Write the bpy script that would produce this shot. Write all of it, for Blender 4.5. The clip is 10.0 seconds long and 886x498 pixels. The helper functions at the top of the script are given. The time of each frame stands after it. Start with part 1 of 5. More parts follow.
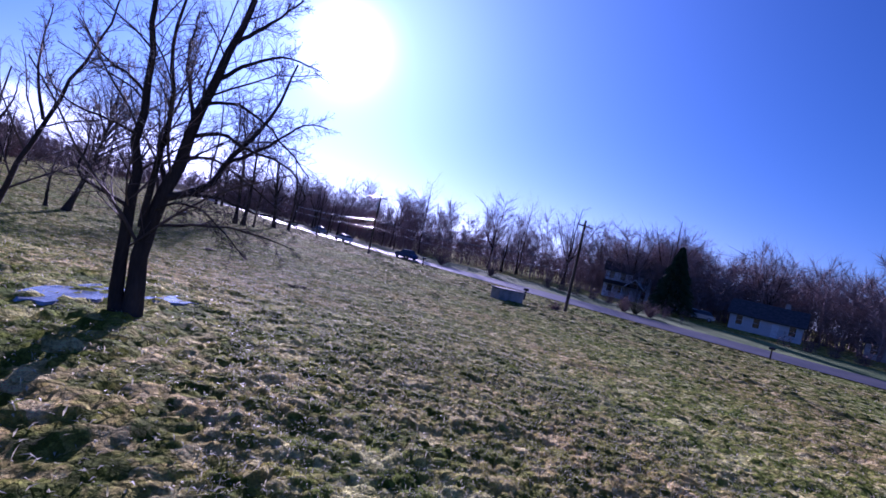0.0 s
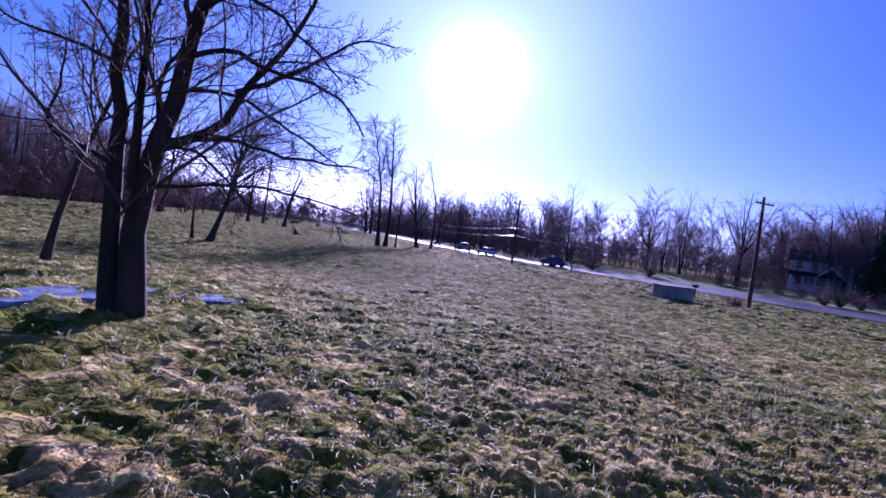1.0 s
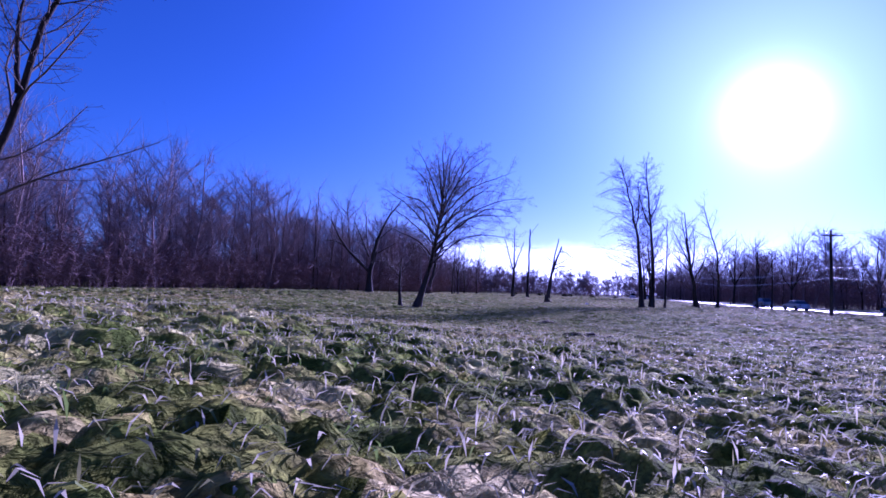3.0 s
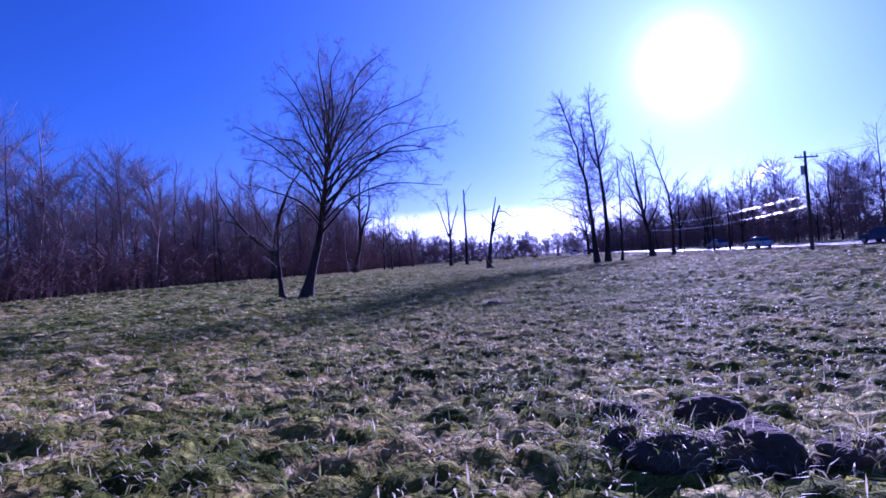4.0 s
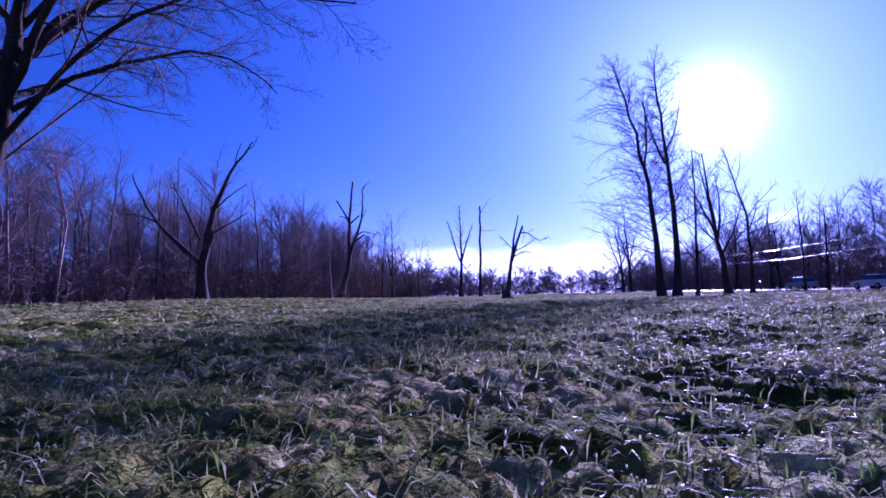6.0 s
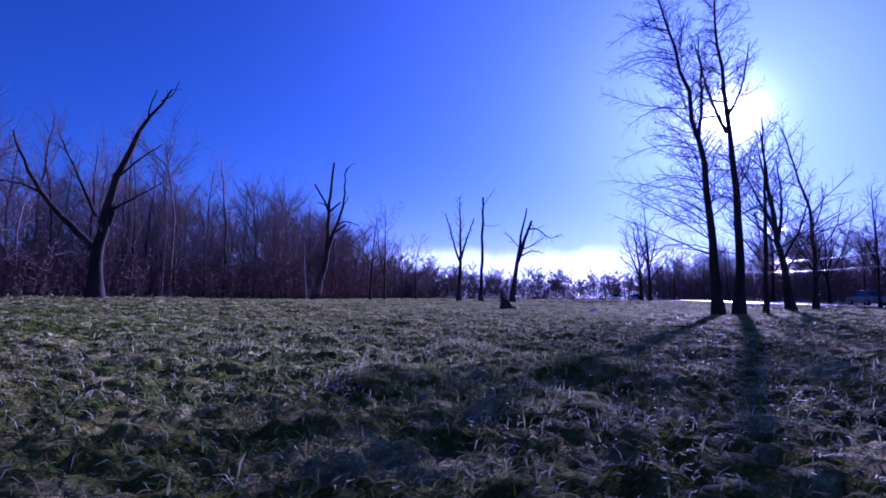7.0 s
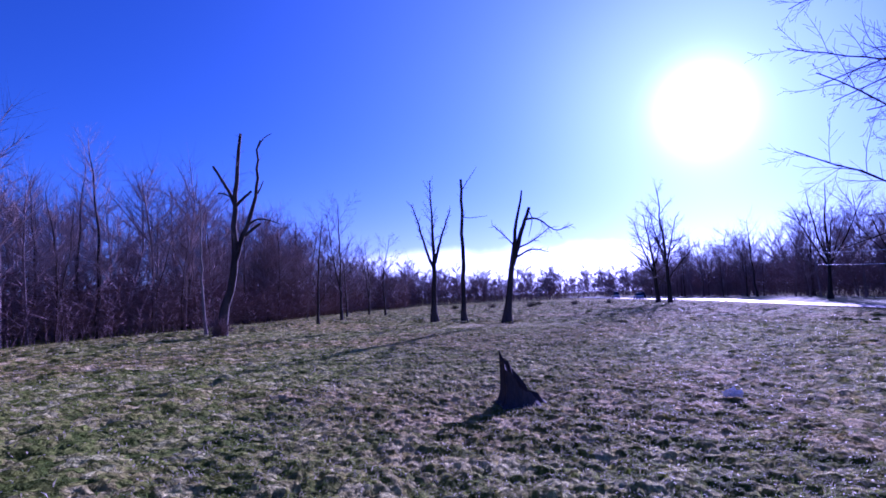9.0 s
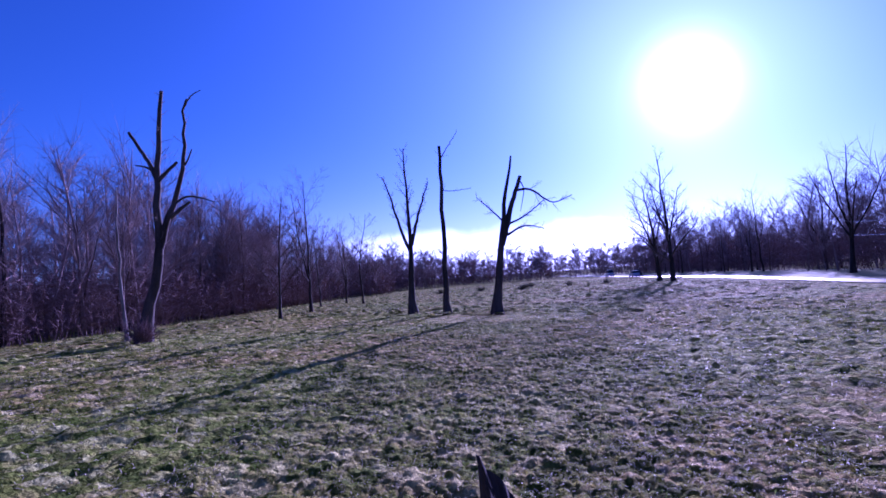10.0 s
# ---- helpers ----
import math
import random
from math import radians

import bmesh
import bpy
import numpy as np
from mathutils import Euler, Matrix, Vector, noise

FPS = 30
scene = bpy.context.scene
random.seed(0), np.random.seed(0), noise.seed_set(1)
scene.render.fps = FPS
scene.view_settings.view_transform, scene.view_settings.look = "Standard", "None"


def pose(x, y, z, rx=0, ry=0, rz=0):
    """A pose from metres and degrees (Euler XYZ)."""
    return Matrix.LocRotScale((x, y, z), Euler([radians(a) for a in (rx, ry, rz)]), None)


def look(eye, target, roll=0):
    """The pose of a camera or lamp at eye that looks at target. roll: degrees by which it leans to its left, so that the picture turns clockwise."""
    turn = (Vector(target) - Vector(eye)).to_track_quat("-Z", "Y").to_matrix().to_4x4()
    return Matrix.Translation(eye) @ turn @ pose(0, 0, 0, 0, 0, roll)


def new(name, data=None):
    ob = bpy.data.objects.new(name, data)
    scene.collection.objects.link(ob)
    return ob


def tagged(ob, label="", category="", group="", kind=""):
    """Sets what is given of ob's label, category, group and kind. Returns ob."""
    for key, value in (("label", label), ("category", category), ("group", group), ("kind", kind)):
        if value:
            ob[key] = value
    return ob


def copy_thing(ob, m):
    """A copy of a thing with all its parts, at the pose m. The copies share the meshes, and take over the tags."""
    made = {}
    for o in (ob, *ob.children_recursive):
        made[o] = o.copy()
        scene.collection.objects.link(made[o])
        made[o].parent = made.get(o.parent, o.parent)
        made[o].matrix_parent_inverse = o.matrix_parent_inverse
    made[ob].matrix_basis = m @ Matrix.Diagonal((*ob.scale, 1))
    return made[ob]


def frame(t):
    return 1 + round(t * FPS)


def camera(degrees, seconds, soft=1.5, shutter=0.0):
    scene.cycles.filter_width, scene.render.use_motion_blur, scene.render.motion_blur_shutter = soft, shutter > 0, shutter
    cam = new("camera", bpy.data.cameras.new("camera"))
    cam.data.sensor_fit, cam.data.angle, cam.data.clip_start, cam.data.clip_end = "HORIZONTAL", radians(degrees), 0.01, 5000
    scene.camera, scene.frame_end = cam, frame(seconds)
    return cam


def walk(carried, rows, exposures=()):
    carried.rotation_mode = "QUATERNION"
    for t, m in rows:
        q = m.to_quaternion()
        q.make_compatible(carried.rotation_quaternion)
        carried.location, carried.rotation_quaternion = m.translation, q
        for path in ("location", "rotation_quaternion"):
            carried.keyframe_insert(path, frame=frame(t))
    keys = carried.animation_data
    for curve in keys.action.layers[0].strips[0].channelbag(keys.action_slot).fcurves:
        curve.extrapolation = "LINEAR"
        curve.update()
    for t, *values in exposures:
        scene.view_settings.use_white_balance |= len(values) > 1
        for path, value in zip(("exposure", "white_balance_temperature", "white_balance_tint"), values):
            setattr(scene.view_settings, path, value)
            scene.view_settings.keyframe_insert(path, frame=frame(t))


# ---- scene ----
cam = camera(74.89, 10.0, soft=1.6)
PATH = [
    (0, -2.753, 4.498, 3.916, 1.44, -0.44, -13),
    (0.5, -2.831, 7.512, 3.109, 8.35, -1.09, -10.9),
    (1.2, -1.636, 10.073, 2.701, 20.35, -1, -6),
    (1.6, 0.253, 11.141, 2.386, 30.65, 1.95, -3.62),
    (2, -0.042, 13.489, 1.84, 38.87, 5.59, -2.47),
    (3.3, -3.495, 23.107, 1.234, 44.9, 3.1, -1.89),
    (3.6, -6.086, 26.856, 1.267, 41.84, 1.39, 0.19),
    (4, -9.418, 31.005, 1.166, 38.76, 1.15, 3.91),
    (4.7, -13.178, 37.086, 0.753, 39.08, 0.87, 2.97),
    (5.5, -18.051, 43.708, 0.127, 38.9, 3.48, 4.17),
    (5.7, -19.049, 45.204, 0.085, 39.79, 4.58, 2.76),
    (6.8, -26.214, 57.15, 0.579, 41.12, 4.65, -0.11),
    (7, -27.528, 58.918, 0.598, 41.47, 4.71, -0.48),
    (7.5, -30.767, 63.025, 1.005, 41.04, 4.96, -0.19),
    (8, -34.261, 68.32, 1.189, 41.35, 6.3, 1.32),
    (8.3, -36.646, 71.292, 1.576, 41.01, 10.86, 1.44),
    (8.6, -38.433, 73.585, 1.874, 40.68, 12.84, 1.36),
    (9, -40.99, 77.17, 2.578, 40.2, 4.78, 2.27),
    (9.2, -42.132, 78.893, 2.763, 39.77, 2.49, 2.78),
    (9.5, -43.604, 81.138, 2.962, 39.61, 3.55, 3.04),
    (10, -46.026, 84.779, 3.067, 39.2, 2.88, 3.85),
]
EXPOSURE = [(0.0, 0.94, 4600, 58), (1.0, 1.0, 4650, 72), (2.0, 0.97, 4430, 80), (3.4, 0.92, 4300, 76), (4.5, 0.94, 4320, 78), (5.7, 0.94, 4340, 84), (6.6, 0.55, 4250, 80), (7.1, 0.5, 4240, 79), (7.6, 0.78, 4290, 82), (8.0, 0.97, 4370, 84), (8.6, 0.94, 4350, 84), (10.0, 0.94, 4330, 80)]
walk(cam, [(t, pose(x, y, z, 90 + pitch, roll, yaw)) for t, x, y, z, yaw, pitch, roll in PATH], EXPOSURE)

# ---- light: low winter sun and a clear sky ----
SUN_AZ, SUN_EL = 14.83, 15.89  # degrees left of +y, degrees up
SUN_DIR = Vector((-math.sin(radians(SUN_AZ)) * math.cos(radians(SUN_EL)),
                  math.cos(radians(SUN_AZ)) * math.cos(radians(SUN_EL)), math.sin(radians(SUN_EL))))
world = bpy.data.worlds.new("world")
scene.world = world
world.use_nodes = True
wn, wl = world.node_tree.nodes, world.node_tree.links
sky = wn.new("ShaderNodeTexSky")
sky.sky_type, sky.sun_disc = "NISHITA", False
sky.sun_elevation, sky.sun_rotation = radians(SUN_EL), radians(-SUN_AZ)
sky.air_density, sky.dust_density, sky.ozone_density = 1.0, 0.15, 6.0
background = wn["Background"]
wl.new(sky.outputs[0], background.inputs[0])
background.inputs[1].default_value = 0.036
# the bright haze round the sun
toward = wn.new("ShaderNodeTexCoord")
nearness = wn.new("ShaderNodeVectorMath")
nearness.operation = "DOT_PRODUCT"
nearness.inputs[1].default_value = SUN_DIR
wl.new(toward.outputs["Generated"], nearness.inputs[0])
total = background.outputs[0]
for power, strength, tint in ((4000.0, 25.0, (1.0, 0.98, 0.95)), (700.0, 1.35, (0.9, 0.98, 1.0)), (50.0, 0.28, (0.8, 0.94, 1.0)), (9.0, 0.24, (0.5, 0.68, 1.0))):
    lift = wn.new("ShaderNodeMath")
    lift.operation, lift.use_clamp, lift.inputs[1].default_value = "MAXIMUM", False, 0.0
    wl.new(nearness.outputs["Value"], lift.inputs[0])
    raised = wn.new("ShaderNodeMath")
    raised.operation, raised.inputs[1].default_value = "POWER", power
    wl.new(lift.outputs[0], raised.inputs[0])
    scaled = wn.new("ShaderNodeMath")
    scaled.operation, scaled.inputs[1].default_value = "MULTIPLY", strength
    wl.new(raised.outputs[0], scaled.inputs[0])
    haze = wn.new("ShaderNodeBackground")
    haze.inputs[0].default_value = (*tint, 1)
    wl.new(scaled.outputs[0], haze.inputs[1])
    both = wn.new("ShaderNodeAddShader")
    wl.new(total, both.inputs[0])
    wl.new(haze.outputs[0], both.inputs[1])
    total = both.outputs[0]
# pale haze low over the horizon, towards the sun
split = wn.new("ShaderNodeSeparateXYZ")
wl.new(toward.outputs["Generated"], split.inputs[0])


def chain(socket, *steps):
    """A row of math nodes, each with one fixed number."""
    for op, value in steps:
        node = wn.new("ShaderNodeMath")
        node.operation, node.inputs[1].default_value = op, value
        wl.new(socket, node.inputs[0])
        socket = node.outputs[0]
    return socket


low = chain(split.outputs[2], ("ABSOLUTE", 0.0), ("MULTIPLY", -1.0), ("ADD", 1.0), ("POWER", 16.0), ("MULTIPLY", 0.85))
sunward = chain(nearness.outputs["Value"], ("MAXIMUM", 0.0), ("POWER", 4.0))
product = wn.new("ShaderNodeMath")
product.operation = "MULTIPLY"
wl.new(low, product.inputs[0])
wl.new(sunward, product.inputs[1])
haze = wn.new("ShaderNodeBackground")
haze.inputs[0].default_value = (1.0, 0.96, 0.88, 1)
wl.new(product.outputs[0], haze.inputs[1])
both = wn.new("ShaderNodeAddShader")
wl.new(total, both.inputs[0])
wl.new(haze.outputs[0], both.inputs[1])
# a cream bank of cloud low in the sky, left of the sun, with a ragged top
ragged = wn.new("ShaderNodeTexNoise")
ragged.inputs["Scale"].default_value, ragged.inputs["Detail"].default_value = 11.0, 5.0
wl.new(toward.outputs["Generated"], ragged.inputs["Vector"])
height = wn.new("ShaderNodeMath")
height.operation, height.inputs[1].default_value = "MULTIPLY_ADD", 0.05
wl.new(ragged.outputs[0], height.inputs[0])
wl.new(split.outputs[2], height.inputs[2])
top = wn.new("ShaderNodeMapRange")
top.interpolation_type = "SMOOTHSTEP"
for k, value in enumerate((0.0, 0.09, 0.112, 1.0, 0.0)):
    top.inputs[k].default_value = value
wl.new(height.outputs[0], top.inputs[0])
BANK_AZ = radians(SUN_AZ + 19)
beside = wn.new("ShaderNodeVectorMath")
beside.operation = "DOT_PRODUCT"
beside.inputs[1].default_value = (-math.sin(BANK_AZ), math.cos(BANK_AZ), 0)
wl.new(toward.outputs["Generated"], beside.inputs[0])
reach = wn.new("ShaderNodeMapRange")
reach.interpolation_type = "SMOOTHSTEP"
for k, value in enumerate((0.0, 0.945, 0.982, 0.0, 0.42)):
    reach.inputs[k].default_value = value
wl.new(beside.outputs["Value"], reach.inputs[0])
bank = wn.new("ShaderNodeMath")
bank.operation = "MULTIPLY"
wl.new(top.outputs[0], bank.inputs[0])
wl.new(reach.outputs[0], bank.inputs[1])
cloud = wn.new("ShaderNodeBackground")
cloud.inputs[0].default_value = (1.0, 0.92, 0.84, 1)
wl.new(bank.outputs[0], cloud.inputs[1])
clouded = wn.new("ShaderNodeAddShader")
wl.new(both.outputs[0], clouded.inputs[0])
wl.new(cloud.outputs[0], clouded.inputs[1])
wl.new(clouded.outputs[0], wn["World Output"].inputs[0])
sun_data = bpy.data.lights.new("sun", "SUN")
sun_data.energy, sun_data.angle, sun_data.color = 5.0, radians(0.53), (1.0, 0.84, 0.64)
sun = new("sun", sun_data)
sun.matrix_world = look(SUN_DIR * 200, (0, 0, 0))


# ---- materials ----
def material(name, rough=0.8, metal=0.0):
    m = bpy.data.materials.new(name)
    m.use_nodes = True
    b = m.node_tree.nodes["Principled BSDF"]
    b.inputs["Roughness"].default_value, b.inputs["Metallic"].default_value = rough, metal
    if rough >= 0.8:
        b.inputs["Specular IOR Level"].default_value = 0.18
    return m, m.node_tree.nodes, m.node_tree.links, b


def ramp(nodes, stops):
    r = nodes.new("ShaderNodeValToRGB")
    while len(r.color_ramp.elements) < len(stops):
        r.color_ramp.elements.new(0.5)
    for e, (at, c) in zip(r.color_ramp.elements, stops):
        e.position, e.color = at, (*c, 1)
    return r


def noise_node(nodes, links, scale, detail=4.0, stretch=None, distort=0.0):
    n = nodes.new("ShaderNodeTexNoise")
    n.inputs["Scale"].default_value, n.inputs["Detail"].default_value = scale, detail
    n.inputs["Distortion"].default_value = distort
    tc = nodes.new("ShaderNodeTexCoord")
    if stretch:
        mp = nodes.new("ShaderNodeMapping")
        mp.inputs["Scale"].default_value = stretch
        links.new(tc.outputs["Object"], mp.inputs[0])
        links.new(mp.outputs[0], n.inputs[0])
    else:
        links.new(tc.outputs["Object"], n.inputs[0])
    return n


def mixed(nodes, links, kind, fac, a, b):
    m = nodes.new("ShaderNodeMix")
    m.data_type, m.blend_type = "RGBA", kind
    if isinstance(fac, float):
        m.inputs[0].default_value = fac
    else:
        links.new(fac, m.inputs[0])
    for sock, v in ((m.inputs[6], a), (m.inputs[7], b)):
        if isinstance(v, tuple):
            sock.default_value = (*v, 1)
        else:
            links.new(v, sock)
    return m.outputs[2]


def bump(nodes, links, height, bsdf, strength, distance):
    b = nodes.new("ShaderNodeBump")
    b.inputs["Strength"].default_value, b.inputs["Distance"].default_value = strength, distance
    links.new(height, b.inputs["Height"])
    links.new(b.outputs[0], bsdf.inputs["Normal"])


def mottled(name, dark, light, scale, rough=0.8, metal=0.0, stretch=None, fine=None, relief=0.3, depth=0.02):
    """A surface of two colours in large stains and fine grain, with a little relief."""
    m, n, l, b = material(name, rough, metal)
    big = noise_node(n, l, scale, 5.0, stretch)
    r = ramp(n, ((0.32, dark), (0.68, light)))
    l.new(big.outputs[0], r.inputs[0])
    small = noise_node(n, l, fine or scale * 9, 6.0, stretch)
    g = ramp(n, ((0.3, (0.62, 0.62, 0.62)), (0.7, (1.0, 1.0, 1.0))))
    l.new(small.outputs[0], g.inputs[0])
    l.new(mixed(n, l, "MULTIPLY", 0.8, r.outputs[0], g.outputs[0]), b.inputs["Base Color"])
    bump(n, l, small.outputs[0], b, relief, depth)
    return m


BARK = mottled("bark_grey_brown", (0.024, 0.02, 0.018), (0.07, 0.057, 0.049), 1.6, 0.9, stretch=(1, 1, 0.22), fine=22, relief=0.9, depth=0.03)
BARK_PALE = mottled("bark_pale", (0.16, 0.14, 0.12), (0.34, 0.31, 0.27), 1.8, 0.85, stretch=(1, 1, 0.3), fine=20, relief=0.6)
DEADWOOD = mottled("weathered_deadwood", (0.03, 0.024, 0.022), (0.105, 0.086, 0.074), 1.3, 0.85, stretch=(1, 1, 0.15), fine=26, relief=0.9)
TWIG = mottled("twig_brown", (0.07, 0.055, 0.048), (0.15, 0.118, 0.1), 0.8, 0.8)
# Paler than TWIG: distance haze and glare are put into the colour.
HAZED_TWIG = mottled("hazed_wood_twig", (0.19, 0.145, 0.14), (0.37, 0.287, 0.273), 0.25, 0.85)
BRUSH = mottled("bramble_red_brown", (0.15, 0.098, 0.098), (0.29, 0.193, 0.183), 0.3, 0.85)
ASPHALT = mottled("worn_asphalt", (0.045, 0.045, 0.047), (0.085, 0.083, 0.08), 0.35, 0.52, fine=30, relief=0.25, depth=0.01)
LAWN_FAR = mottled("mown_lawn", (0.10, 0.17, 0.035), (0.22, 0.28, 0.075), 0.15, 0.9, fine=4, relief=0.4, depth=0.05)
POLE_WOOD = mottled("creosoted_pole", (0.05, 0.04, 0.032), (0.12, 0.10, 0.08), 2.0, 0.85, stretch=(1, 1, 0.1), fine=30)
STEEL = mottled("galvanised_steel", (0.35, 0.36, 0.37), (0.5, 0.5, 0.5), 3.0, 0.35, 0.9)
WIRE = mottled("bare_aluminium_wire", (0.5, 0.5, 0.5), (0.62, 0.62, 0.62), 2.0, 0.2, 1.0, relief=0.05)
CONCRETE = mottled("stained_concrete", (0.22, 0.21, 0.20), (0.42, 0.40, 0.38), 1.2, 0.85, fine=25)
SIDING = mottled("white_siding", (0.66, 0.65, 0.66), (0.8, 0.79, 0.8), 0.8, 0.6, stretch=(0.2, 0.2, 6.0), relief=0.2)
SIDING_BEIGE = mottled("beige_siding", (0.55, 0.53, 0.52), (0.68, 0.65, 0.63), 0.8, 0.6, stretch=(0.2, 0.2, 6.0), relief=0.2)
SHINGLE = mottled("dark_shingle", (0.05, 0.05, 0.055), (0.11, 0.105, 0.10), 2.2, 0.8, fine=14, relief=0.6)
TRIM = mottled("white_trim", (0.7, 0.7, 0.7), (0.82, 0.82, 0.82), 2.0, 0.5)
CONIFER = mottled("conifer_needles", (0.015, 0.035, 0.018), (0.05, 0.075, 0.03), 1.5, 0.8, fine=20, relief=0.8)
EVERGREEN_BUSH = mottled("bush_leaf", (0.03, 0.04, 0.02), (0.09, 0.085, 0.05), 2.0, 0.8)
RUBBER = mottled("tyre_rubber", (0.02, 0.02, 0.02), (0.035, 0.035, 0.035), 4.0, 0.8)
PAINT_WHITE = mottled("car_paint_white", (0.7, 0.7, 0.7), (0.8, 0.8, 0.8), 1.0, 0.25, relief=0.0)
PAINT_SILVER = mottled("car_paint_silver", (0.35, 0.37, 0.4), (0.42, 0.44, 0.47), 1.0, 0.25, 0.5, relief=0.0)
PAINT_BLUE = mottled("car_paint_blue", (0.04, 0.08, 0.2), (0.06, 0.11, 0.26), 1.0, 0.25, 0.2, relief=0.0)
PAINT_DARK = mottled("car_paint_dark", (0.02, 0.02, 0.025), (0.035, 0.035, 0.04), 1.0, 0.25, relief=0.0)
PLASTIC_WHITE = mottled("white_plastic_sheet", (0.72, 0.73, 0.75), (0.85, 0.86, 0.88), 9.0, 0.35, relief=0.6, depth=0.03)
MAILBOX_PAINT = mottled("mailbox_black", (0.02, 0.02, 0.02), (0.04, 0.04, 0.04), 3.0, 0.4)
plastic_nodes, plastic_links = PLASTIC_WHITE.node_tree.nodes, PLASTIC_WHITE.node_tree.links
glow_through = plastic_nodes.new("ShaderNodeBsdfTranslucent")
glow_through.inputs[0].default_value = (0.85, 0.86, 0.88, 1)
thin_sheet = plastic_nodes.new("ShaderNodeMixShader")
thin_sheet.inputs[0].default_value = 0.25
plastic_links.new(plastic_nodes["Principled BSDF"].outputs[0], thin_sheet.inputs[1])
plastic_links.new(glow_through.outputs[0], thin_sheet.inputs[2])
plastic_links.new(thin_sheet.outputs[0], plastic_nodes["Material Output"].inputs[0])
GLASS, gn, gl, gb = material("window_glass", 0.06)
gb.inputs["Base Color"].default_value = (0.03, 0.035, 0.045, 1)
ICE, icn, icl, icb = material("thin_ice", 0.18)
ice_n = noise_node(icn, icl, 2.2, 6.0)
ice_r = ramp(icn, ((0.35, (0.10, 0.12, 0.16)), (0.65, (0.36, 0.40, 0.46))))
icl.new(ice_n.outputs[0], ice_r.inputs[0])
icl.new(ice_r.outputs[0], icb.inputs["Base Color"])
bump(icn, icl, noise_node(icn, icl, 14.0, 5.0).outputs[0], icb, 0.4, 0.02)


def dry_lift(n, l):
    """1 on the dry, bleached rise at the pasture's start, lightened against its shade; 0 in its green dip."""
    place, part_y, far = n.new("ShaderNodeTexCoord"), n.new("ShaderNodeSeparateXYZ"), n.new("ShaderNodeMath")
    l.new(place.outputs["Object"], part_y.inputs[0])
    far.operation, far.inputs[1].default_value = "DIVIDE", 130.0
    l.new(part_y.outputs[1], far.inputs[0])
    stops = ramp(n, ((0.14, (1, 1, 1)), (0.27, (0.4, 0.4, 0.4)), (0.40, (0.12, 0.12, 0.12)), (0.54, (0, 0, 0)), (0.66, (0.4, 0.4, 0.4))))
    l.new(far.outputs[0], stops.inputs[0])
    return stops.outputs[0]


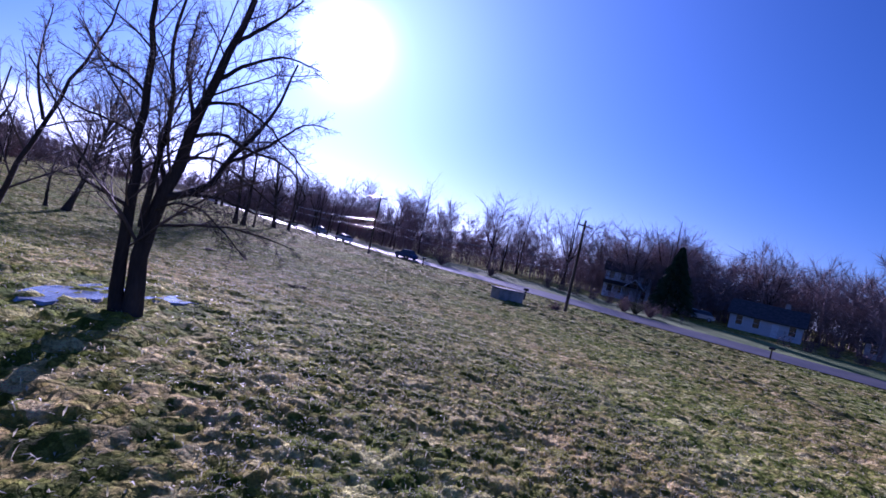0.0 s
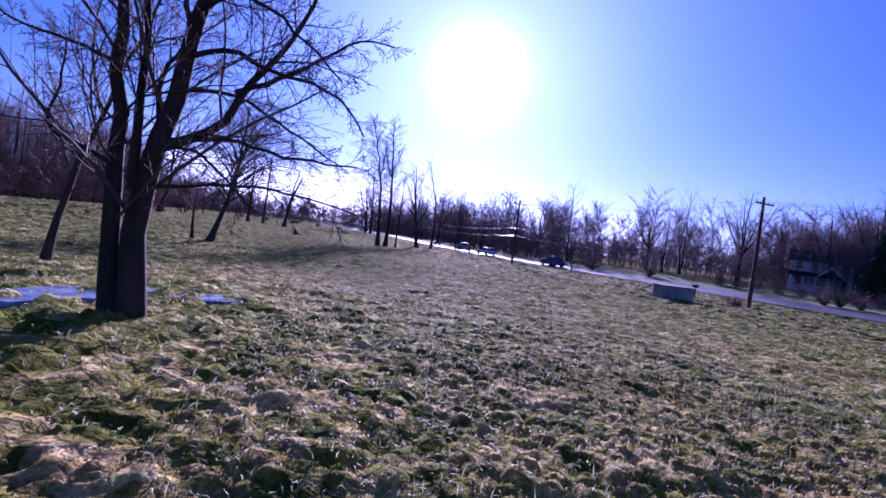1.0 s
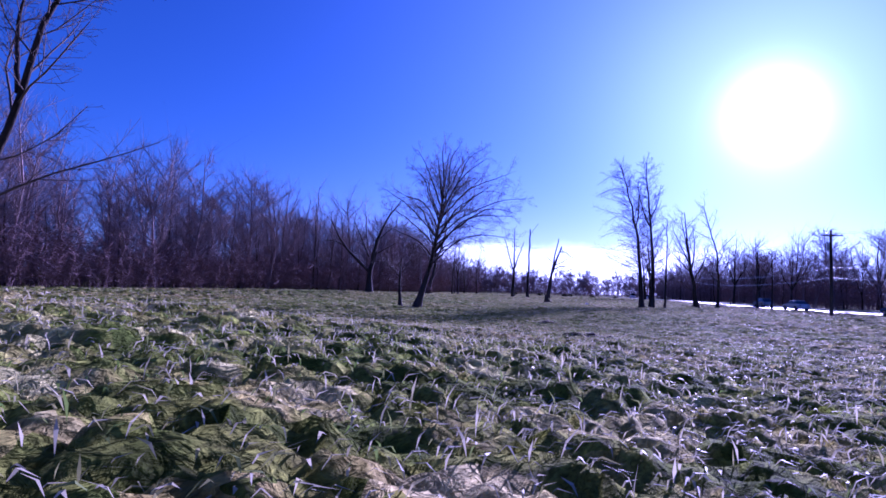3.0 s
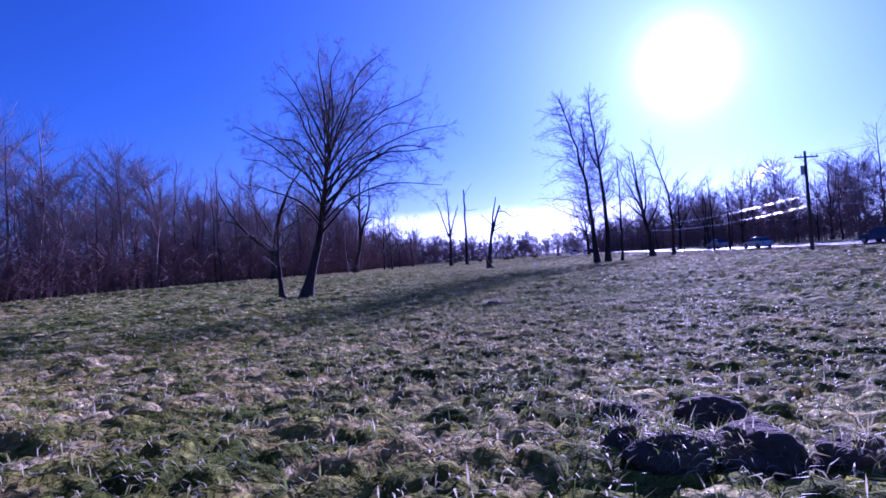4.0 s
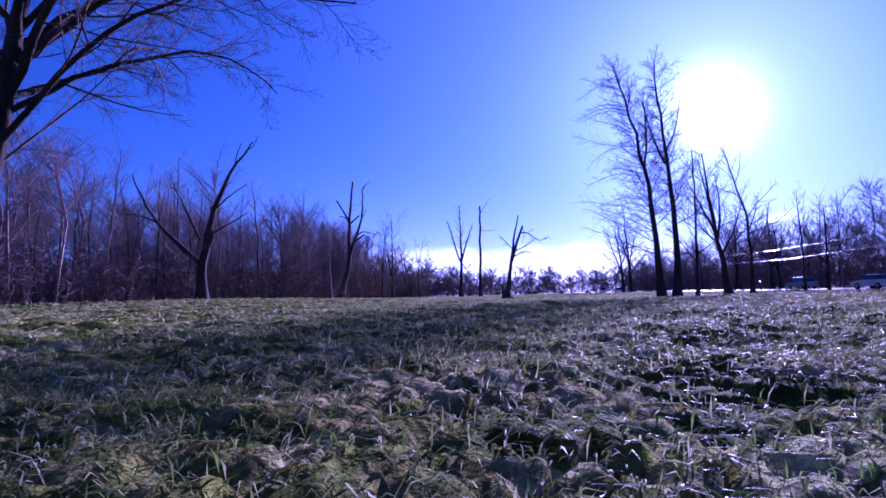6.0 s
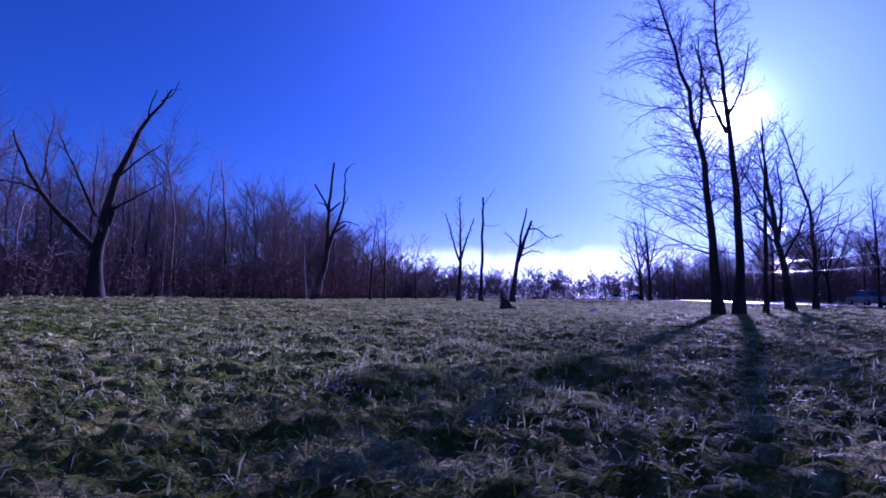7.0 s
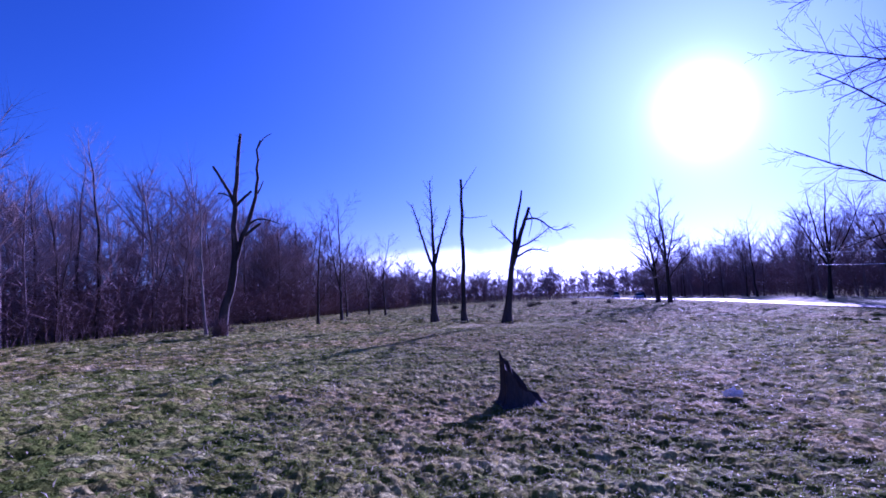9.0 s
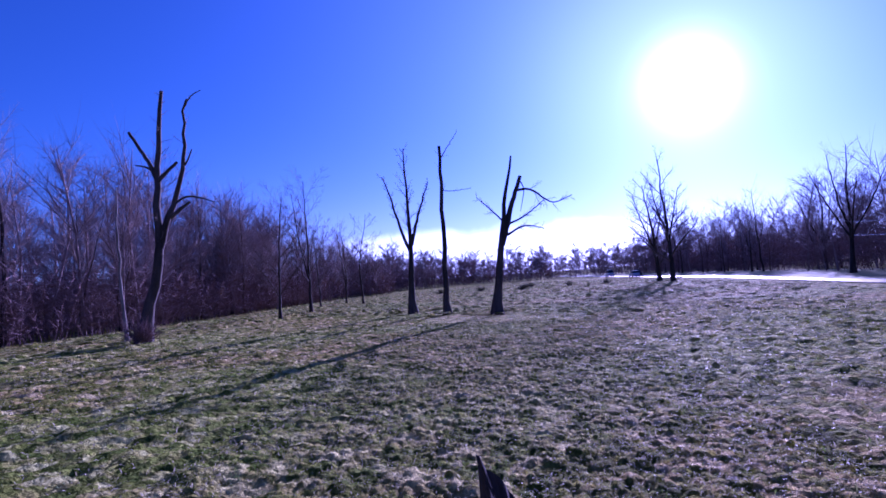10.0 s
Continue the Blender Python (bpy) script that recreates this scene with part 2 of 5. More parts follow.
def meadow_material():
    """Rough pasture: matted straw, dull green and bare soil, combed in strands."""
    m, n, l, b = material("rough_pasture", 0.85)
    b.inputs["Specular IOR Level"].default_value = 0.03
    big, mid = noise_node(n, l, 0.09, 4.0), noise_node(n, l, 1.4, 6.0, distort=0.8)
    fine, strand = noise_node(n, l, 9.0, 6.0, distort=1.5), noise_node(n, l, 34.0, 4.0, stretch=(1, 0.3, 1), distort=2.0)
    a = ramp(n, ((0.33, (0.11, 0.15, 0.03)), (0.48, (0.26, 0.29, 0.075)), (0.58, (0.39, 0.355, 0.15)), (0.70, (0.68, 0.64, 0.38))))
    cell = n.new("ShaderNodeTexVoronoi")
    cell.inputs["Scale"].default_value = 2.3
    warp = noise_node(n, l, 3.0, 2.0)
    place = n.new("ShaderNodeTexCoord")
    shifted = n.new("ShaderNodeVectorMath")
    shifted.operation = "MULTIPLY_ADD"
    shifted.inputs[1].default_value = (0.3, 0.3, 0.3)
    l.new(warp.outputs["Color"], shifted.inputs[0])
    l.new(place.outputs["Object"], shifted.inputs[2])
    l.new(shifted.outputs[0], cell.inputs["Vector"])
    grey = n.new("ShaderNodeRGBToBW")
    l.new(cell.outputs["Color"], grey.inputs[0])
    tone = n.new("ShaderNodeMath")
    tone.operation, tone.inputs[1].default_value = "MULTIPLY_ADD", 0.42
    l.new(grey.outputs[0], tone.inputs[0])
    lowered = n.new("ShaderNodeMath")
    lowered.operation, lowered.inputs[1].default_value = "SUBTRACT", 0.21
    l.new(mid.outputs[0], lowered.inputs[0])
    l.new(lowered.outputs[0], tone.inputs[2])
    l.new(tone.outputs[0], a.inputs[0])
    c = ramp(n, ((0.4, (0.82, 0.97, 0.62)), (0.6, (0.98, 0.94, 0.74))))
    l.new(big.outputs[0], c.inputs[0])
    d = ramp(n, ((0.36, (0.66, 0.65, 0.62)), (0.55, (1.0, 1.0, 1.0)), (0.7, (1.6, 1.55, 1.45))))
    l.new(fine.outputs[0], d.inputs[0])
    e = ramp(n, ((0.36, (0.7, 0.7, 0.66)), (0.64, (1.5, 1.46, 1.38))))
    l.new(strand.outputs[0], e.inputs[0])
    col = mixed(n, l, "MULTIPLY", 1.0, a.outputs[0], c.outputs[0])
    # Dry straw's pale tone, plus brightening for a slope turned from the sun.
    bleach_lift = n.new("ShaderNodeRGB")
    bleach_lift.outputs[0].default_value = (1.6, 1.46, 1.5, 1)
    col = mixed(n, l, "MULTIPLY", dry_lift(n, l), col, bleach_lift.outputs[0])
    col = mixed(n, l, "MULTIPLY", 0.9, col, d.outputs[0])
    l.new(mixed(n, l, "MULTIPLY", 0.9, col, e.outputs[0]), b.inputs["Base Color"])
    add = n.new("ShaderNodeMath")
    add.operation = "MULTIPLY_ADD"
    add.inputs[1].default_value = 0.35
    l.new(strand.outputs[0], add.inputs[0])
    l.new(fine.outputs[0], add.inputs[2])
    lump = n.new("ShaderNodeTexVoronoi")
    lump.inputs["Scale"].default_value = 4.6
    l.new(shifted.outputs[0], lump.inputs["Vector"])
    relief = n.new("ShaderNodeMath")
    relief.operation, relief.inputs[1].default_value = "MULTIPLY_ADD", -1.5
    l.new(lump.outputs["Distance"], relief.inputs[0])
    l.new(add.outputs[0], relief.inputs[2])
    bump(n, l, relief.outputs[0], b, 1.0, 0.11)
    through_mat = n.new("ShaderNodeBsdfTranslucent")
    l.new(b.inputs["Base Color"].links[0].from_socket, through_mat.inputs[0])
    mix = n.new("ShaderNodeMixShader")
    mix.inputs[0].default_value = 0.4
    l.new(b.outputs[0], mix.inputs[1])
    l.new(through_mat.outputs[0], mix.inputs[2])
    l.new(mix.outputs[0], n["Material Output"].inputs[0])
    return m


def grass_material(name, green, straw, brown):
    """Thin blades that let light through; each blade its own tone, whole patches greener or paler."""
    m, n, l, b = material(name, 0.5)
    b.inputs["Specular IOR Level"].default_value = 0.07
    geo = n.new("ShaderNodeNewGeometry")
    patch = noise_node(n, l, 0.8, 4.0)
    add = n.new("ShaderNodeMath")
    add.operation, add.inputs[1].default_value = "MULTIPLY_ADD", 0.55
    l.new(geo.outputs["Random Per Island"], add.inputs[0])
    l.new(patch.outputs[0], add.inputs[2])
    r = ramp(n, ((0.6, green), (0.82, brown), (1.0, straw)))
    drier = n.new("ShaderNodeMath")
    drier.operation, drier.inputs[1].default_value = "MULTIPLY_ADD", 0.17
    l.new(dry_lift(n, l), drier.inputs[0])
    l.new(add.outputs[0], drier.inputs[2])
    l.new(drier.outputs[0], r.inputs[0])
    l.new(r.outputs[0], b.inputs["Base Color"])
    tr = n.new("ShaderNodeBsdfTranslucent")
    l.new(r.outputs[0], tr.inputs[0])
    mix = n.new("ShaderNodeMixShader")
    mix.inputs[0].default_value = 0.4
    l.new(b.outputs[0], mix.inputs[1])
    l.new(tr.outputs[0], mix.inputs[2])
    l.new(mix.outputs[0], n["Material Output"].inputs[0])
    return m


MEADOW = meadow_material()
RANK = grass_material("rank_blades", (0.09, 0.165, 0.025), (0.46, 0.44, 0.25), (0.2, 0.21, 0.065))
GRASS = grass_material("pasture_blades", (0.155, 0.25, 0.04), (0.66, 0.62, 0.4), (0.35, 0.34, 0.13))


# ---- building helpers ----
def link_bm(name, bm, mat):
    me = bpy.data.meshes.new(name)
    bm.to_mesh(me)
    bm.free()
    me.materials.append(mat)
    return me


def part(name, bm, mat, parent, label=""):
    ob = new(name, link_bm(name, bm, mat) if isinstance(bm, bmesh.types.BMesh) else bm)
    ob.parent = parent
    if label:
        ob["label"] = label
    return ob


def thing(name, m, label, category, group="", kind=""):
    ob = new(name)
    ob.empty_display_size = 0.3
    ob.matrix_world = m
    return tagged(ob, label, category, group, kind)


def box(bm, x0, x1, y0, y1, z0, z1, bevel=0.0):
    r = bmesh.ops.create_cube(bm, size=1.0, matrix=Matrix.LocRotScale(
        ((x0 + x1) / 2, (y0 + y1) / 2, (z0 + z1) / 2), None, (x1 - x0, y1 - y0, z1 - z0)))
    if bevel:
        edges = list({e for v in r["verts"] for e in v.link_edges})
        bmesh.ops.bevel(bm, geom=edges, offset=bevel, segments=2, affect="EDGES", profile=0.5)
    return bm


def box_part(name, dims, mat, parent, bevel=0.01, label=""):
    return part(name, box(bmesh.new(), *dims, bevel=bevel), mat, parent, label)


def cylinder(bm, m, r0, r1, length, sides=12):
    return bmesh.ops.create_cone(bm, cap_ends=True, segments=sides, radius1=r0, radius2=r1, depth=length, matrix=m)


class Tubes:
    """Collects tapered tubes into one mesh."""

    def __init__(self):
        self.v, self.f, self.n, self.fat = [], [], 0, 1.0

    def add(self, pts, radii, sides):
        pts = np.asarray(pts, float)
        k = len(pts)
        tang = np.gradient(pts, axis=0)
        tang /= np.linalg.norm(tang, axis=1)[:, None] + 1e-9
        ref = np.array([0.31, 0.95, 0.05]) if abs(tang[0] @ np.array([0.31, 0.95, 0.05])) < 0.9 else np.array([1.0, 0, 0])
        a = np.cross(tang, ref)
        a /= np.linalg.norm(a, axis=1)[:, None] + 1e-9
        b = np.cross(tang, a)
        ang = np.arange(sides) * 2 * np.pi / sides
        ring = (np.cos(ang)[None, :, None] * a[:, None] + np.sin(ang)[None, :, None] * b[:, None])
        self.v.append((pts[:, None] + ring * np.asarray(radii)[:, None, None]).reshape(-1, 3))
        i, j = np.meshgrid(np.arange(k - 1), np.arange(sides), indexing="ij")
        q = np.stack([i * sides + j, i * sides + (j + 1) % sides, (i + 1) * sides + (j + 1) % sides, (i + 1) * sides + j], -1)
        self.f.append(q.reshape(-1, 4) + self.n)
        self.n += k * sides

    def mesh(self, name, mat):
        return quads_mesh(name, np.concatenate(self.v), np.concatenate(self.f), mat)


def quads_mesh(name, v, f, mat, smooth=True):
    """A mesh from arrays of vertices and of equal-sided faces."""
    me = bpy.data.meshes.new(name)
    n, k = f.shape
    me.vertices.add(len(v))
    me.vertices.foreach_set("co", np.ascontiguousarray(v, np.float32).ravel())
    me.loops.add(n * k)
    me.loops.foreach_set("vertex_index", np.ascontiguousarray(f, np.int32).ravel())
    me.polygons.add(n)
    me.polygons.foreach_set("loop_start", np.arange(0, n * k, k, dtype=np.int32))
    me.polygons.foreach_set("use_smooth", np.full(n, smooth))
    me.update()
    me.materials.append(mat)
    return me


# ---- ground height ----
HILLS = [(-10, 17.5, 1.1, 9), (-20, 46, -0.5, 9), (-39, 97, -0.28, 16), (-67, 71, 0.42, 13), (-33, 70, -0.1, 10), (-78, 184, 0.25, 25), (-88, 102, 0.12, 9)]
ROAD = [(150, -40), (75, 30), (42, 58), (21, 76), (0, 94), (-22, 115), (-46, 142), (-63, 169), (-80, 196), (-110, 240), (-150, 296), (-210, 370)]


def smooth_line(pts, step):
    """A rounded line through points, in even steps."""
    p = np.array(pts, float)
    for _ in range(3):
        a, b = p[:-1] * 0.75 + p[1:] * 0.25, p[:-1] * 0.25 + p[1:] * 0.75
        p = np.concatenate([p[:1], np.stack([a, b], 1).reshape(-1, 2), p[-1:]])
    s = np.concatenate([[0], np.cumsum(np.linalg.norm(np.diff(p, axis=0), axis=1))])
    u = np.arange(0, s[-1], step)
    return np.stack([np.interp(u, s, p[:, 0]), np.interp(u, s, p[:, 1])], 1)


ROAD_LINE = smooth_line(ROAD, 3.0)
ROAD_T = np.gradient(ROAD_LINE, axis=0)
ROAD_T /= np.linalg.norm(ROAD_T, axis=1)[:, None]
ROAD_N = np.stack([-ROAD_T[:, 1], ROAD_T[:, 0]], 1)  # points to the field
ROAD_N *= -np.sign((ROAD_N @ np.array([0.64, 0.77])).mean())


def beyond(x, y):
    """Signed distance past the road's near edge, on the houses' side."""
    x, y = np.atleast_1d(np.asarray(x, float)), np.atleast_1d(np.asarray(y, float))
    out = np.empty(x.shape)
    flat_x, flat_y, flat_o = x.ravel(), y.ravel(), out.ravel()
    for s in range(0, flat_x.size, 20000):
        px, py = flat_x[s:s + 20000], flat_y[s:s + 20000]
        d2 = (px[:, None] - ROAD_LINE[None, :, 0]) ** 2 + (py[:, None] - ROAD_LINE[None, :, 1]) ** 2
        i = d2.argmin(1)
        flat_o[s:s + 20000] = -((px - ROAD_LINE[i, 0]) * ROAD_N[i, 0] + (py - ROAD_LINE[i, 1]) * ROAD_N[i, 1])
    return flat_o.reshape(x.shape)


def ground_z(x, y):
    x, y = np.asarray(x, float), np.asarray(y, float)
    z = np.full(np.broadcast(x, y).shape, -0.08)
    for cx, cy, h, s in HILLS:
        z = z + h * np.exp(-((x - cx) ** 2 + (y - cy) ** 2) / (2 * s * s))
    past = beyond(x, y)
    z = z - 0.16 * np.exp(-((past + 8) / 7) ** 2).reshape(z.shape)
    rise = np.clip(past, 0, 60)
    slope = 0.008 + 0.042 * np.clip((np.broadcast_to(x, z.shape) + 25) / 35, 0, 1)
    return z + slope * (rise * (1 - rise / 130)).reshape(z.shape)


def gz(x, y):
    return float(ground_z(x, y).ravel()[0])


def lattice(x, y, cell, seed):
    """Smooth random values between -1 and 1 on a square lattice."""
    u, v = x / cell, y / cell
    i, j = np.floor(u).astype(np.int64), np.floor(v).astype(np.int64)
    fu, fv = u - i, v - j
    fu, fv = fu * fu * (3 - 2 * fu), fv * fv * (3 - 2 * fv)

    def h(a, b):
        k = (a * 374761393 + b * 668265263 + seed * 974634777) & 0x7FFFFFFF
        k = ((k ^ (k >> 13)) * 1274126177) & 0x7FFFFFFF
        return ((k ^ (k >> 16)) & 0xFFFF) / 32767.5 - 1
    return (h(i, j) * (1 - fu) + h(i + 1, j) * fu) * (1 - fv) + (h(i, j + 1) * (1 - fu) + h(i + 1, j + 1) * fu) * fv


def clods(x, y):
    """Tussocks and hoof-marks of the pasture."""
    z = 0.05 * lattice(x, y, 1.3, 1) + 0.06 * np.maximum(lattice(x, y, 0.55, 2), -0.2) + 0.025 * lattice(x, y, 0.24, 3)
    return z * np.clip((-beyond(x, y) - 0.5) / 3, 0, 1).reshape(np.shape(x))


def axis(lo, hi, step, far, grow):
    a = list(np.arange(lo, hi, step))
    s, up = step, []
    p = a[-1]
    while p < far:
        s *= grow
        p += s
        up.append(p)
    s, dn = step, []
    p = a[0]
    while p > -far:
        s *= grow
        p -= s
        dn.append(p)
    return np.array(dn[::-1] + a + up)


MIDDLE = smooth_line([(3, -12), (1, 3), (1, 14), (-6, 28), (-15, 41), (-26, 56), (-36, 70), (-47, 86), (-60, 105), (-72, 124), (-88, 149)], 0.5)
ACROSS = np.array([0.94, 0.34])


def middle_x(y):
    return np.interp(y, MIDDLE[:, 1], MIDDLE[:, 0])


def off_middle(x, y):
    """How far a place lies to the side of the pasture's middle line."""
    d = np.zeros(np.shape(x))
    for _ in range(8):
        d = (x - middle_x(y - ACROSS[1] * d)) / ACROSS[0]
    return d


def domes(x, y, cell, seed):
    """Cushions that meet in narrow grooves: 0 in a groove, up to 1 on a cushion."""
    x = x + 0.25 * cell * lattice(x, y, cell * 0.6, seed + 1)
    y = y + 0.25 * cell * lattice(y, x, cell * 0.6, seed + 2)
    i, j = np.floor(x / cell).astype(np.int64), np.floor(y / cell).astype(np.int64)
    f1, f2, own = np.full(x.shape, 9.0), np.full(x.shape, 9.0), np.zeros(x.shape)

    def h(a, b, q):
        k = (a * 374761393 + b * 668265263 + (seed + q) * 974634777) & 0x7FFFFFFF
        k = ((k ^ (k >> 13)) * 1274126177) & 0x7FFFFFFF
        return ((k ^ (k >> 16)) & 0xFFFF) / 65535.0
    for a in (-1, 0, 1):
        for b in (-1, 0, 1):
            u, v = i + a, j + b
            r = np.hypot(u + h(u, v, 5) - x / cell, v + h(u, v, 6) - y / cell)
            near = r < f1
            f2 = np.where(near, f1, np.minimum(f2, r))
            own = np.where(near, h(u, v, 7), own)
            f1 = np.minimum(f1, r)
    edge = np.clip((f2 - f1) / 0.4, 0, 1)
    return (0.5 + 0.5 * own) * edge * (2 - edge)


def surface(x, y):
    """Height of the pasture's own surface, tussocks and all."""
    x, y = np.asarray(x, float), np.asarray(y, float)
    d = np.abs(off_middle(x, y))
    w = np.clip((7.4 - d) / 1.5, 0, 1)
    z = 0.05 * lattice(x, y, 1.3, 1) + w * (0.10 * domes(x, y, 0.34, 40) + 0.06 * domes(x, y, 0.18, 60) - 0.09 + 0.04 * lattice(x, y, 0.5, 3)) + (1 - w) * (0.16 * domes(x, y, 0.6, 50) + 0.09 * domes(x, y, 0.34, 70) - 0.13)
    turf = z - 0.2 * np.clip((d - 24) / 1.5, 0, 1)
    return ground_z(x, y) + np.where(d < 25.5, turf, clods(x, y))


gx, gy = axis(-110, 30, 1.2, 2500, 1.1), axis(-10, 160, 1.2, 2500, 1.1)
GX, GY = np.meshgrid(gx, gy, indexing="ij")
GZ = ground_z(GX, GY) + clods(GX, GY) - 0.22 * np.clip((26 - np.abs(off_middle(GX, GY))) / 2, 0, 1) * np.clip((132 - GY) / 2, 0, 1) * np.clip((GY + 6) / 2, 0, 1)
nx, ny = GX.shape
ii, jj = np.meshgrid(np.arange(nx - 1), np.arange(ny - 1), indexing="ij")
quad = np.stack([ii * ny + jj, (ii + 1) * ny + jj, (ii + 1) * ny + jj + 1, ii * ny + jj + 1], -1).reshape(-1, 4)
ground = new("ground", quads_mesh("ground", np.stack([GX, GY, GZ], -1).reshape(-1, 3), quad, MEADOW))
tagged(ground, "tussocky winter pasture with matted straw and dull green grass", "ground", kind="structure")


def strip(name, off0, off1, lift, mat, label, category):
    off0, off1 = (np.interp(ROAD_LINE[:, :1], (-50, 10), q) if isinstance(q, tuple) else q for q in (off0, off1))
    a, b = ROAD_LINE - ROAD_N * off0, ROAD_LINE - ROAD_N * off1
    rows = [a + (b - a) * k for k in np.linspace(0, 1, 5)]
    v = np.stack([np.concatenate([r, (ground_z(r[:, 0], r[:, 1]) + lift)[:, None]], 1) for r in rows], 1)
    k = len(ROAD_LINE)
    i, j = np.meshgrid(np.arange(k - 1), np.arange(4), indexing="ij")
    q = np.stack([i * 5 + j, (i + 1) * 5 + j, (i + 1) * 5 + j + 1, i * 5 + j + 1], -1).reshape(-1, 4)[:, ::-1]
    ob = new(name, quads_mesh(name, v.reshape(-1, 3), q, mat))
    return tagged(ob, label, category, kind="structure")


strip("road", (1.8, 0.0), (4.8, 7.6), 0.1, ASPHALT, "worn grey two-lane asphalt road", "road")
strip("verge", (4.8, 7.6), 22.0, 0.03, LAWN_FAR, "mown green verge along the road", "verge")


def turf(name, rows, cols, label):
    """A sheet of lumpy turf between lines beside the middle of the pasture."""
    y, d = np.meshgrid(rows, cols, indexing="ij")
    x, y = middle_x(y) + ACROSS[0] * d, y + ACROSS[1] * d
    ends = np.clip(np.minimum(np.arange(len(rows)), np.arange(len(rows))[::-1]) / 3, 0, 1)[:, None]
    z = surface(x, y) - 0.25 * (1 - ends)
    a, b = np.meshgrid(np.arange(len(rows) - 1), np.arange(len(cols) - 1), indexing="ij")
    w = len(cols)
    q = np.stack([a * w + b, a * w + b + 1, (a + 1) * w + b + 1, (a + 1) * w + b], -1).reshape(-1, 4)
    ob = new(name, quads_mesh(name, np.stack([x, y, z], -1).reshape(-1, 3), q, MEADOW))
    return tagged(ob, label, "turf", kind="stuff")


inner = np.arange(0, 3.6, 0.056)
inner = np.concatenate([inner, np.arange(inner[-1] + 0.1, 6.7, 0.1)])
turf("lumpy_turf", np.arange(-2, 118, 0.06), np.concatenate([-inner[:0:-1], inner]), "lumpy matted turf of winter pasture, straw and dull green")
outward = np.cumsum(np.linspace(0.12, 0.34, 82)) + 6.4
turf("outer_turf", np.arange(-4, 128, 0.16), outward, "lumpy pale turf of the open pasture")
turf("outer_turf", np.arange(-4, 128, 0.16), -outward[::-1], "lumpy pale turf of the open pasture")


# ---- grass ----
def blades(name, pts, length, width, lean, seed, label, lift=None, mat=GRASS):
    """Bent blades of two faces each, combed over and drawn out of the ground at the given places."""
    r = np.random.RandomState(seed)
    n = len(pts)
    base = np.stack([pts[:, 0], pts[:, 1], surface(pts[:, 0], pts[:, 1]) - 0.012 + (0 if lift is None else lift)], 1)
    a = 1.6 * lattice(pts[:, 0], pts[:, 1], 0.5, 31) + lattice(pts[:, 0], pts[:, 1], 4.0, 32) + r.normal(0, 1.3, n)
    d = np.stack([np.cos(a), np.sin(a), np.zeros(n)], 1)
    side = np.stack([-np.sin(a), np.cos(a), r.normal(0, 0.35, n)], 1)
    L = length * r.uniform(0.35, 1.5, n)
    tilt = np.clip(r.normal(lean, 0.4, n), 0.05, 1.35)
    w = width * r.uniform(0.5, 1.5, n)
    up = np.array([0, 0, 1.0])
    bend = np.minimum(tilt * 1.4 + 0.1, 1.7)
    mid = base + (d * np.sin(tilt * 0.7)[:, None] + up * np.cos(tilt * 0.7)[:, None]) * (L * 0.5)[:, None]
    tip = mid + (d * np.sin(bend)[:, None] + up * np.cos(bend)[:, None]) * (L * 0.55)[:, None]
    s = side * w[:, None]
    v = np.stack([base, mid - s, mid + s, tip], 1).reshape(-1, 3)
    k = np.arange(n)[:, None] * 4
    f = np.stack([k + [0, 2, 1], k + [1, 2, 3]], 1).reshape(-1, 3)
    ob = new(name, quads_mesh(name, v, f, mat, False))
    return tagged(ob, label, "grass", kind="stuff")


def scatter(n, near, far, seed):
    """Places beside the middle line of the pasture."""
    r = np.random.RandomState(seed)
    d = (near + (far - near) * r.uniform(0, 1, n)) * r.choice([-1.0, 1.0], n)
    y = r.uniform(-2, 122, n)
    return np.stack([middle_x(y) + ACROSS[0] * d, y + ACROSS[1] * d], 1)


